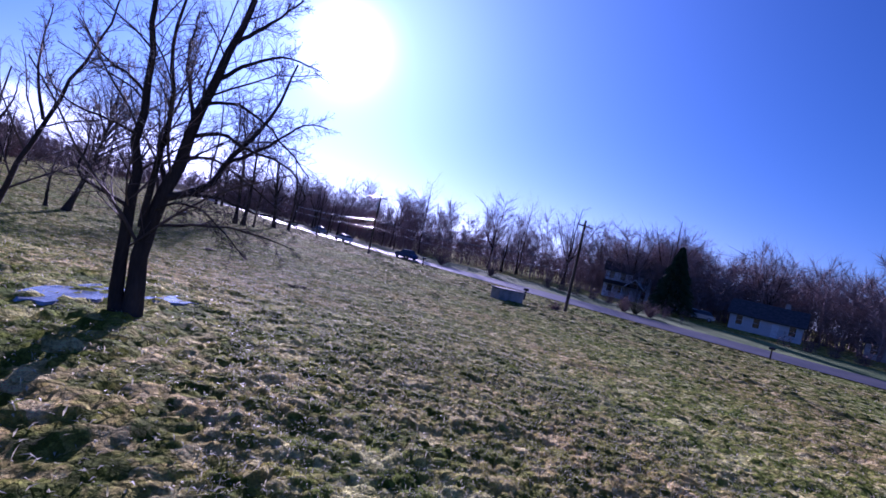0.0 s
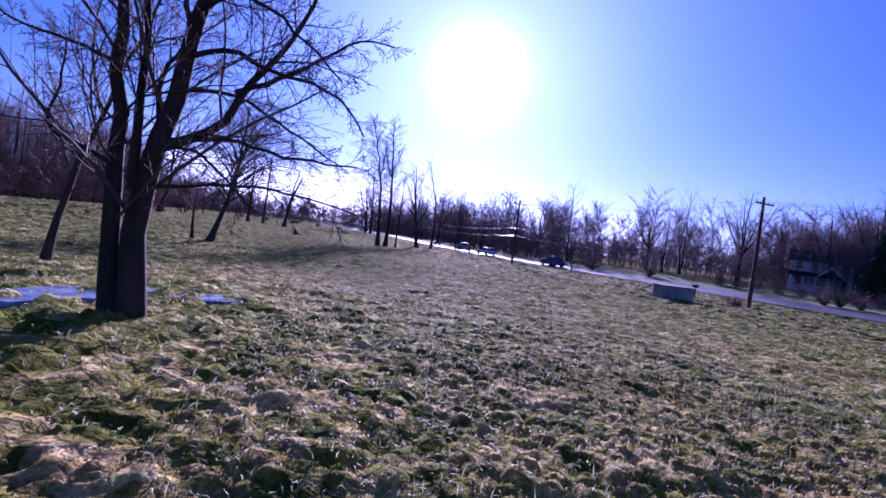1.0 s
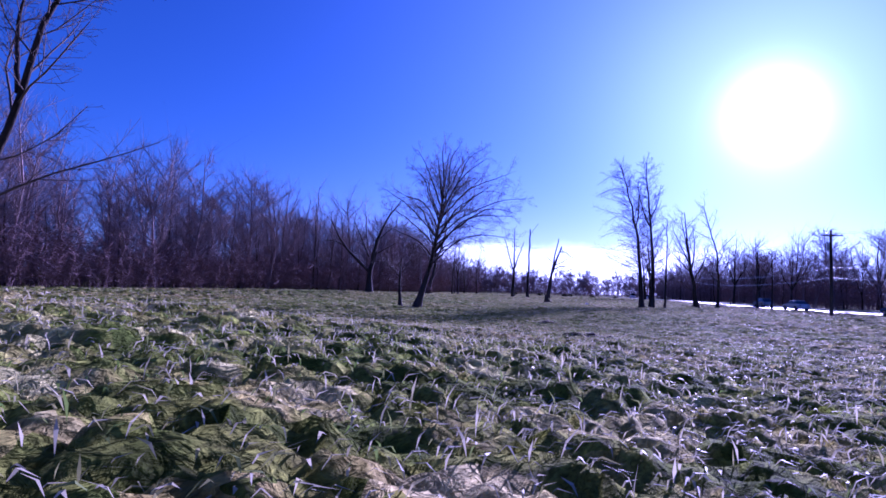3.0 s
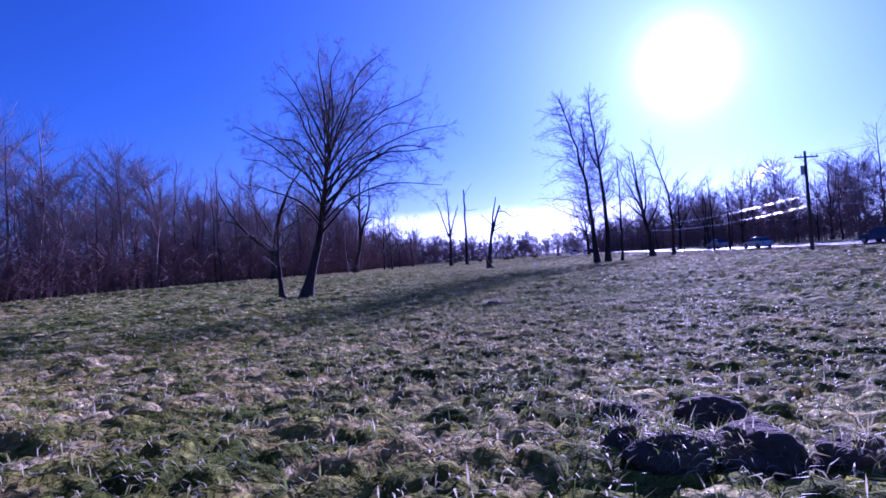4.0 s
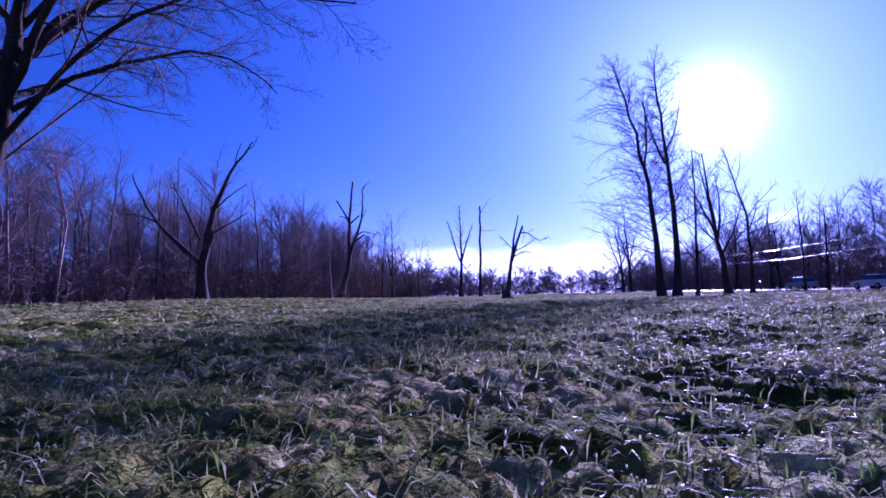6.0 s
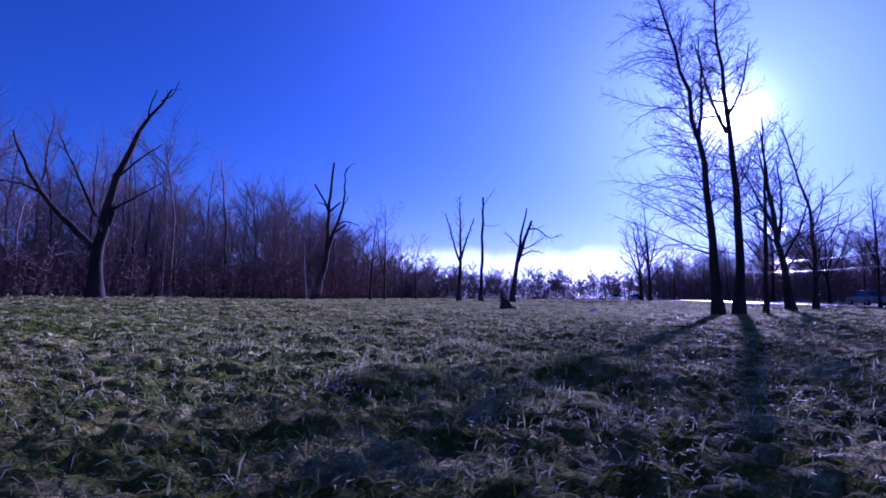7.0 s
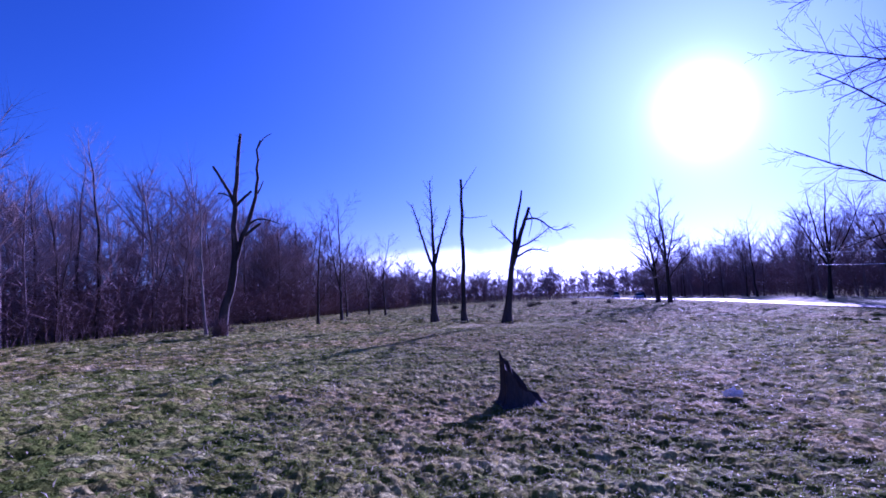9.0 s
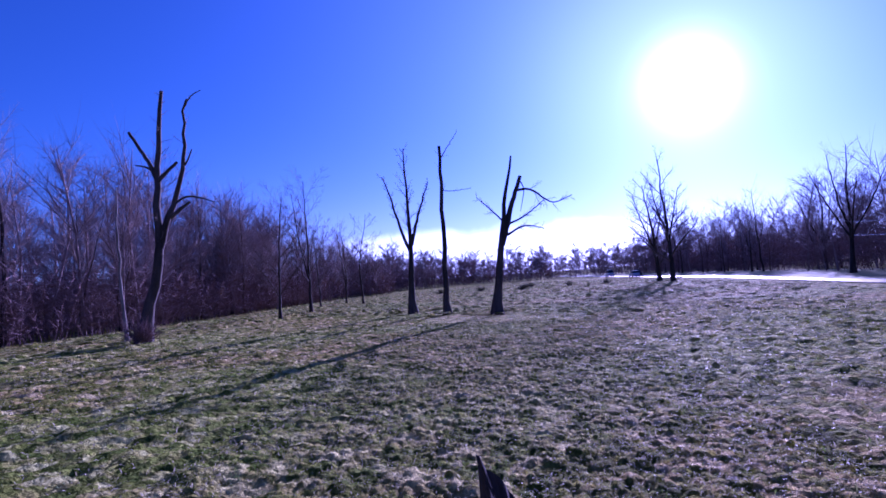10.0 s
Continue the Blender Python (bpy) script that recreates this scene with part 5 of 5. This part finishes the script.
def sheet(name, cx, cy, rx, ry, turn, lift, mat, label, category, seed):
    """A thin uneven patch lying on the ground."""
    r = np.random.RandomState(seed)
    bm = bmesh.new()
    n, rings = 28, []
    off = r.uniform(0.4, 1.3, n)
    off = (2 * off + np.roll(off, 1) + np.roll(off, -1)) / 4
    c, s = math.cos(radians(turn)), math.sin(radians(turn))
    for k in (0.25, 0.5, 0.75, 0.95, 1.0):
        ring = []
        for j in range(n):
            a = 2 * math.pi * j / n
            u, v = rx * k * off[j] * math.cos(a), ry * k * off[j] * math.sin(a)
            px, py = cx + u * c - v * s, cy + u * s + v * c
            ring.append(bm.verts.new((px, py, gz(px, py) + lift - (0.06 if k == 1.0 else 0))))
        rings.append(ring)
    bm.faces.new(rings[0])
    for a, b in zip(rings, rings[1:]):
        for j in range(n):
            bm.faces.new((a[j], b[j], b[(j + 1) % n], a[(j + 1) % n]))
    ob = new(name, link_bm(name, bm, mat))
    return tagged(ob, label, category)


sheet("ice_puddle", -11.0, 17.3, 2.1, 0.8, 98, 0.025, ICE, "shallow frozen puddle in the grass by the tree", "puddle", 1)
sheet("ice_puddle", -9.5, 18.9, 1.2, 0.55, 65, 0.03, ICE, "small frozen puddle in the tree's shade", "puddle", 3)


# ---- roadside ----
def bar_between(bm, a, b, r, sides=6):
    a, b = Vector(a), Vector(b)
    m = Matrix.Translation((a + b) / 2) @ (b - a).to_track_quat("Z", "Y").to_matrix().to_4x4()
    cylinder(bm, m, r, r, (b - a).length, sides)
    return bm


def utility_pole(x, y, turn, transformer=False):
    ob = thing("utility_pole", pose(x, y, gz(x, y), 0, 0, turn), "weathered wooden utility pole with a crossarm and insulators", "utility pole", "utility poles")
    bm = bmesh.new()
    cylinder(bm, pose(0, 0, 4.95), 0.19, 0.12, 10.3, 12)
    part("pole", bm, POLE_WOOD, ob)
    box_part("crossarm", (-1.25, 1.25, -0.2, -0.1, 9.4, 9.54), POLE_WOOD, ob)
    for u in (-1.1, -0.55, 0.55, 1.1):
        bm = bmesh.new()
        cylinder(bm, pose(u, -0.15, 9.63), 0.05, 0.03, 0.2, 10)
        part("insulator", bm, CONCRETE, ob)
    for u in (-0.7, 0.7):
        part("brace", bar_between(bmesh.new(), (u, -0.15, 9.4), (0, -0.15, 8.7), 0.02), STEEL, ob)
    if transformer:
        bm = bmesh.new()
        cylinder(bm, pose(0, 0.42, 8.2), 0.24, 0.24, 0.95, 16)
        part("transformer", bm, STEEL, ob, "grey cylindrical transformer")
    return ob


POLES = [(10.2, 67.6), (-16.9, 100.0), (-45.8, 131.0)]
for (x, y), tr in zip(POLES[:2], (False, True)):
    utility_pole(x, y, 42, tr)


def wire(a, b, sag, r, label, name="power_line"):
    pts = [Vector(a).lerp(Vector(b), k / 24) - Vector((0, 0, sag * 4 * (k / 24) * (1 - k / 24))) for k in range(25)]
    t = Tubes()
    t.add([tuple(p) for p in pts], [r] * 25, 6)
    return tagged(new(name, t.mesh(name, WIRE)), label, "cable", "overhead lines")


SPANS = [((41, 36), POLES[0]), (POLES[0], POLES[1]), (POLES[1], (-50, 148))]
for (x0, y0), (x1, y1) in SPANS:
    for off in (-1.1, 0.55, 1.1):
        dx, dy = off * math.cos(radians(42)), off * math.sin(radians(42))
        wire((x0 + dx, y0 + dy, 9.7 + gz(x0, y0)), (x1 + dx, y1 + dy, 9.7 + gz(x1, y1)), 0.9, 0.008, "thin overhead power conductor between poles")
    for h, rr in ((5.7, 0.02), (4.5, 0.018)) if x0 < 40 else ():
        wire((x0, y0, h + gz(x0, y0)), (x1, y1, h + gz(x1, y1)), 0.7, rr, "glinting telephone cable between poles", "telephone_cable")

box_ob = thing("culvert_box", pose(3.2, 62.5, gz(3.2, 62.5), 0, 0, 30), "low weathered concrete culvert box at the field's edge", "culvert")
box_part("wall", (-1.5, 1.5, -0.75, -0.5, -0.1, 1.0), CONCRETE, box_ob, 0.03)
box_part("wall", (-1.5, 1.5, 0.5, 0.75, -0.1, 1.0), CONCRETE, box_ob, 0.03)
box_part("end_wall", (-1.5, -1.25, -0.5, 0.5, -0.1, 0.96), CONCRETE, box_ob, 0.03)
box_part("end_wall", (1.25, 1.5, -0.5, 0.5, -0.1, 0.96), CONCRETE, box_ob, 0.03)
box_part("lid", (-1.57, 1.57, -0.82, 0.82, 1.002, 1.14), CONCRETE, box_ob, 0.03, "pale concrete lid")


def mailbox(x, y, turn):
    ob = thing("mailbox", pose(x, y, gz(x, y), 0, 0, turn), "dark mailbox on a wooden post by the road", "mailbox", "mailboxes")
    box_part("post", (-0.06, 0.06, -0.06, 0.06, -0.1, 1.05), POLE_WOOD, ob)
    bm = box(bmesh.new(), -0.13, 0.13, -0.28, 0.28, 1.06, 1.22)
    cylinder(bm, pose(0, 0, 1.22, 90), 0.13, 0.13, 0.56, 16)
    part("body", bm, MAILBOX_PAINT, ob)
    box_part("flag", (0.135, 0.15, -0.05, 0.1, 1.2, 1.38), BRUSH, ob, 0.002, "small red flag")
    return ob


for x, y in ((6.0, 70.7), (-38.5, 132.0), (-7.6, 98.6), (31.5, 65.4)):
    mailbox(x, y, 40)


def shrub(x, y, w, h, seed, label, mat=BRUSH, group=""):
    """A rounded bush of many thin leafy twigs."""
    r = np.random.RandomState(seed)
    ob = thing("shrub", pose(x, y, gz(x, y)), label, "shrub", group)
    t = Tubes()
    for _ in range(70):
        d = np.array([r.normal(0, 0.55 * w / h), r.normal(0, 0.55 * w / h), 1.0])
        q = wander(r, (r.normal(0, 0.1), r.normal(0, 0.1), 0), d / np.linalg.norm(d), h * r.uniform(0.6, 1.1), 4, 0.15, 0.0)
        rr = np.linspace(0.03, 0.008, 5)
        t.add(q, rr, 3)
        sprout(r, t, q, rr, 1, [(0, 0, 0, 0, 0), (5, 0.35, 0.8, 0.02, 0.2)])
    part("foliage", t.mesh("foliage", mat), None, ob)
    return ob


shrub(8.6, 65.2, 2.2, 1.1, 1, "low brown scrub at the foot of the utility pole")
shrub(22.4, 87.6, 3.0, 2.4, 2, "rounded bare garden shrub by the road", group="garden shrubs")
shrub(24.0, 87.4, 2.5, 2.6, 3, "rounded bare garden shrub by the road", EVERGREEN_BUSH, "garden shrubs")
shrub(25.8, 86.6, 2.2, 2.0, 4, "pale dry garden shrub near the drive", group="garden shrubs")
shrub(-5.0, 112.0, 6.0, 4.6, 5, "wide dark leafless bush across the road", group="")
shrub(4.0, 107.0, 4.0, 3.0, 6, "dark leafless bush across the road")
shrub(-86.6, 102.0, 2.2, 2.0, 7, "thin bare brush at the foot of the dead snag")
for k, (x, y) in enumerate(((-102.8, 178.3), (-110.8, 175.5), (-95.0, 181.0), (-118.0, 172.0), (-90.0, 186.0), (-106.0, 186.0), (-99.0, 171.0))):
    shrub(x, y, 2.4, 1.3, 20 + k, "low dark shrub on the far lawn", EVERGREEN_BUSH, "lawn shrubs")
shrub(-86.6, 102.3, 1.7, 1.5, 81, "brown shoots round the foot of the dead snag")


def conifer(x, y, h, w, seed):
    r = np.random.RandomState(seed)
    ob = thing("conifer", pose(x, y, gz(x, y)), "dark pointed evergreen conifer beside the white house", "tree")
    bm = bmesh.new()
    cylinder(bm, pose(0, 0, h / 2), 0.28, 0.04, h, 10)
    part("trunk", bm, BARK, ob)
    n = 5200
    u = r.uniform(0, 1, n) ** 0.75
    a = r.uniform(0, 2 * np.pi, n)
    rad = w / 2 * (1 - u * 0.97) * (0.82 + 0.18 * np.sin(a * 5 + u * 30)) * r.uniform(0.35, 1.0, n) ** 0.5
    c = np.stack([rad * np.cos(a), rad * np.sin(a), 0.4 + u * (h - 0.5)], 1)
    out = np.stack([np.cos(a), np.sin(a), -0.45 + 0 * a], 1)
    side = np.stack([-np.sin(a), np.cos(a), r.normal(0, 0.3, n)], 1)
    L = (0.5 + 0.5 * (1 - u)) * r.uniform(0.6, 1.2, n)
    v = np.stack([c - side * 0.16 * L[:, None], c + side * 0.16 * L[:, None], c + out * L[:, None] * 0.8, c + np.array([0, 0, 0.25]) * L[:, None]], 1)
    k = np.arange(n)[:, None] * 4
    f = np.concatenate([k + [0, 1, 2], k + [0, 3, 2], k + [1, 3, 2]])
    part("crown", quads_mesh("crown", v.reshape(-1, 3), f, CONIFER, False), None, ob, "dense dark needles")
    return ob


conifer(34.6, 103.4, 11.6, 8.6, 1)


def window(parent, x, y, z, w, h, mat_frame=TRIM):
    """A sash window in a wall that faces -y."""
    f = box(bmesh.new(), x - w / 2 - 0.1, x + w / 2 + 0.1, y - 0.07, y + 0.05, z - 0.1, z + h + 0.1)
    fr = part("window", f, mat_frame, parent)
    box_part("pane", (x - w / 2, x + w / 2, y - 0.09, y - 0.072, z, z + h / 2 - 0.02), GLASS, fr, 0.0)
    box_part("pane", (x - w / 2, x + w / 2, y - 0.09, y - 0.072, z + h / 2 + 0.02, z + h), GLASS, fr, 0.0)
    return fr


def gable_roof(x0, x1, y0, y1, z, rise, over, thick=0.18):
    """A pitched roof whose ridge runs along x."""
    bm = bmesh.new()
    ym = (y0 + y1) / 2
    drop = rise * over / ((y1 - y0) / 2)
    prof = [(y0 - over, z - drop), (ym, z + rise), (y1 + over, z - drop), (y1 + over, z - drop + thick), (ym, z + rise + thick), (y0 - over, z - drop + thick)]
    a = [bm.verts.new((x0 - over, y, h)) for y, h in prof]
    b = [bm.verts.new((x1 + over, y, h)) for y, h in prof]
    for k in range(6):
        bm.faces.new((a[k], a[(k + 1) % 6], b[(k + 1) % 6], b[k]))
    for e in (a, b):
        bm.faces.new((e[0], e[1], e[4], e[5]))
        bm.faces.new((e[1], e[2], e[3], e[4]))
    bmesh.ops.recalc_face_normals(bm, faces=bm.faces)
    return bm


def house_body(w, d, h, rise):
    """Walls with gable ends, ridge along x."""
    bm = bmesh.new()
    prof = [(0, 0), (d, 0), (d, h), (d / 2, h + rise), (0, h)]
    a = [bm.verts.new((-w / 2, y, z)) for y, z in prof]
    b = [bm.verts.new((w / 2, y, z)) for y, z in prof]
    for k in range(5):
        bm.faces.new((a[k], a[(k + 1) % 5], b[(k + 1) % 5], b[k]))
    bm.faces.new(a)
    bm.faces.new(b)
    bmesh.ops.recalc_face_normals(bm, faces=bm.faces)
    return bm


def house(x, y, turn, w, d, h, rise, siding, label, porch=False, storeys=2):
    ob = thing("house", pose(x, y, gz(x, y) - 0.2, 0, 0, turn), label, "house")
    part("wall", house_body(w, d, h, rise), siding, ob)
    part("roof", gable_roof(-w / 2, w / 2, 0, d, h, rise, 0.5), SHINGLE, ob)
    bm = box(bmesh.new(), w * 0.2, w * 0.2 + 0.7, d * 0.55, d * 0.55 + 0.7, h + rise * 0.4, h + rise + 1.0)
    part("chimney", bm, CONCRETE, ob)
    for s in range(storeys):
        for k in (-0.36, -0.12, 0.14, 0.37):
            if s == 0 and k == 0.14:
                continue
            window(ob, w * k, 0.0, 1.1 + 2.8 * s, 0.95, 1.45)
    door = box_part("door", (w * 0.14 - 0.5, w * 0.14 + 0.5, -0.06, 0.05, 0.25, 2.35), TRIM, ob, 0.01)
    box_part("door_handle", (w * 0.14 + 0.35, w * 0.14 + 0.41, -0.12, -0.062, 1.2, 1.3), STEEL, door, 0.0)
    if porch:
        box_part("porch_floor", (-w / 2, w * 0.3, -2.4, -0.08, 0.0, 0.35), TRIM, ob)
        bm = bmesh.new()
        v = [bm.verts.new(c) for c in ((-w / 2 - 0.3, -2.7, 2.75), (w * 0.3 + 0.3, -2.7, 2.75), (w * 0.3 + 0.3, -0.08, 3.5), (-w / 2 - 0.3, -0.08, 3.5))]
        bm.faces.new(v)
        bmesh.ops.solidify(bm, geom=bm.faces[:], thickness=0.16)
        part("porch_roof", bm, SHINGLE, ob)
        for k in range(5):
            u = -w / 2 + 0.15 + k * (w * 0.8 - 0.3) / 4
            box_part("porch_post", (u - 0.08, u + 0.08, -2.4, -2.24, 0.352, 2.75), TRIM, ob)
        gable = gable_roof(-1.6, 1.6, 0.0, 3.4, 2.9, 1.5, 0.25)
        bmesh.ops.transform(gable, matrix=pose(w * 0.14, -1.3, 0, 0, 0, 90) @ Matrix.Translation((0, -1.7, 0)), verts=gable.verts)
        part("porch_gable", gable, TRIM, ob, "pale gabled roof over the porch steps")
        box_part("porch_rail", (-w / 2, w * 0.3, -2.36, -2.28, 1.15, 1.25), TRIM, ob)
    return ob


house(32.3, 122.0, -14, 9.0, 7.0, 5.5, 1.7, SIDING, "greyed white two-storey house with a gabled front porch", True)
house(48.4, 99.0, -32, 10.5, 7.0, 2.9, 2.2, SIDING_BEIGE, "low pale house with a dark gabled roof", False, 1)
house(68.0, 96.0, -40, 9.0, 7.0, 2.9, 2.0, SIDING_BEIGE, "small low house among bare trees", False, 1)


# ---- vehicles ----
def car(x, y, turn, paint, label, tall=0.0):
    """A parked car, nose along +x."""
    ob = thing("car", pose(x, y, gz(x, y) + 0.06, 0, 0, turn), label, "car", "cars along the road")
    hood, roof = 0.95 + tall * 0.3, 1.45 + tall
    prof = [(-2.2, 0.32), (2.2, 0.32), (2.25, 0.6), (2.1, hood - 0.14), (1.0, hood), (-1.9, hood + 0.02), (-2.22, hood - 0.1), (-2.25, 0.55)]
    cab = [(1.05, hood), (0.35, roof), (-1.3, roof + 0.02), (-2.0, hood + 0.02)]

    def extrude(pr, half, top):
        bm = bmesh.new()
        a = [bm.verts.new((u, -half * (1 if z < hood + 0.05 else top), z)) for u, z in pr]
        b = [bm.verts.new((u, half * (1 if z < hood + 0.05 else top), z)) for u, z in pr]
        n = len(pr)
        for k in range(n):
            bm.faces.new((a[k], a[(k + 1) % n], b[(k + 1) % n], b[k]))
        bm.faces.new(a)
        bm.faces.new(b)
        bmesh.ops.recalc_face_normals(bm, faces=bm.faces)
        bmesh.ops.bevel(bm, geom=bm.edges[:], offset=0.05, segments=2, affect="EDGES")
        return bm
    part("body", extrude(prof, 0.88, 1.0), paint, ob)
    part("cabin", extrude(cab, 0.8, 0.82), GLASS, ob, "dark tinted windows")
    box_part("roof_panel", (-1.3, 0.35, -0.66, 0.66, roof - 0.01, roof + 0.06), paint, ob, 0.03)
    for u in (-1.4, 1.4):
        for v in (-0.84, 0.84):
            bm = bmesh.new()
            cylinder(bm, pose(u, v, 0.33, 90), 0.33, 0.33, 0.22, 20)
            wheel = part("wheel", bm, RUBBER, ob)
            bm = bmesh.new()
            cylinder(bm, pose(u, v * 1.02, 0.33, 90), 0.2, 0.2, 0.21, 14)
            part("rim", bm, STEEL, wheel)
    for v in (-0.62, 0.62):
        box_part("headlight", (2.12, 2.26, v - 0.16, v + 0.16, 0.62, 0.76), TRIM, ob, 0.02)
        box_part("tail_light", (-2.27, -2.18, v - 0.14, v + 0.14, 0.66, 0.82), BRUSH, ob, 0.02)
    return ob


def on_road(k, off):
    p, t = ROAD_LINE[k] - ROAD_N[k] * off, ROAD_T[k]
    return p[0], p[1], math.degrees(math.atan2(t[1], t[0]))


def road_index(x):
    return int(np.abs(ROAD_LINE[:, 0] - x).argmin())


for x0, off, paint, label, tall in ((-13.5, 2.2, PAINT_BLUE, "blue-grey pickup-like car on the road", 0.15), (-27.0, 2.2, PAINT_WHITE, "white car driving on the road", 0.0),
                                    (-40.0, 5.8, PAINT_SILVER, "silver car on the far lane of the road", 0.1),
                                    (-104.0, 2.2, PAINT_WHITE, "white car far along the road", 0.2), (-112.0, 5.8, PAINT_DARK, "dark car far along the road", 0.3), (-121.0, 2.2, PAINT_WHITE, "white van far along the road", 0.7)):
    x, y, turn = on_road(road_index(x0), off)
    car(x, y, turn, paint, label, tall)
car(39.6, 107.0, 150, PAINT_WHITE, "white car parked in the drive by the houses", 0.1)
car(40.6, 104.6, 150, PAINT_SILVER, "silver car parked in the drive by the houses", 0.2)


# ---- litter ----
def crumpled(x, y, size, seed):
    r = np.random.RandomState(seed)
    bm = bmesh.new()
    bmesh.ops.create_icosphere(bm, subdivisions=3, radius=size)
    for v in bm.verts:
        n = noise.noise(v.co * 7 / size * 0.6) * 0.75 + noise.noise(v.co * 3 / size + Vector((3, 1, 2))) * 0.2
        v.co = Vector((v.co.x * (1.1 + n), v.co.y * (0.8 + n), max(v.co.z, -0.2 * size) * (0.8 + n)))
    ob = new("plastic_bag", link_bm("plastic_bag", bm, PLASTIC_WHITE))
    ob.matrix_world = pose(x, y, gz(x, y) + 0.1)
    return tagged(ob, "crumpled white plastic bag lying in the grass", "litter")


crumpled(-45.15, 93.5, 0.2, 3)


def clod(x, y, w, h, seed, label, mat):
    """A heap of turned soil and turf."""
    bm = bmesh.new()
    bmesh.ops.create_icosphere(bm, subdivisions=4, radius=1.0)
    off = Vector((seed * 3.1, seed * 1.7, 0))
    for v in bm.verts:
        n = 0.35 * noise.noise(v.co * 1.6 + off) + 0.07 * noise.noise(v.co * 5 + off)
        v.co = Vector((v.co.x * w * (1 + n), v.co.y * w * 0.7 * (1 + n), max(v.co.z, -0.3) * h * (1 + n)))
    ob = new("soil_mound", link_bm("soil_mound", bm, mat))
    ob.matrix_world = pose(x, y, gz(x, y) + 0.02, 0, 0, seed * 40)
    return tagged(ob, label, "mound", "soil mounds")


SOIL = mottled("turned_soil", (0.07, 0.053, 0.032), (0.19, 0.145, 0.085), 3.0, 0.95, fine=25, relief=1.0, depth=0.05)
MOUNDS = [(-10.45, 34.15, 0.27, 0.15), (-10.8, 34.35, 0.2, 0.12), (-10.12, 34.45, 0.33, 0.16), (-11.1, 35.0, 0.2, 0.11), (-10.6, 35.4, 0.24, 0.11), (-9.7, 34.6, 0.24, 0.12),
          (-21.4, 48.9, 0.55, 0.13), (-31.6, 62.8, 0.6, 0.13), (-30.6, 64.9, 0.6, 0.13), (-34.9, 63.2, 0.5, 0.1), (-29.8, 62.6, 0.6, 0.12), (-33.0, 65.6, 0.5, 0.1)]
for k, (x, y, w, h) in enumerate(MOUNDS):
    clod(x, y, w, h, k + 1, "dark heap of turned soil overgrown with winter grass", SOIL if k < 7 else MEADOW)
fringe = []
for k, (x, y, w, h) in enumerate(MOUNDS):
    r = np.random.RandomState(300 + k)
    count = int((1100 if k < 6 else 3000) * w)
    a, q = r.uniform(0, 2 * np.pi, count), r.uniform(0.05, 1.2, count)
    fringe.append(np.stack([x + w * q * np.cos(a), y + w * q * np.sin(a), h * 0.8 * np.clip(1 - q ** 2, 0, 1) ** 0.5], 1))
fringe = np.concatenate(fringe)
blades("mound_grass", fringe[:, :2], 0.11, 0.004, 1.0, 15, "pale grass growing over the soil heaps", fringe[:, 2])
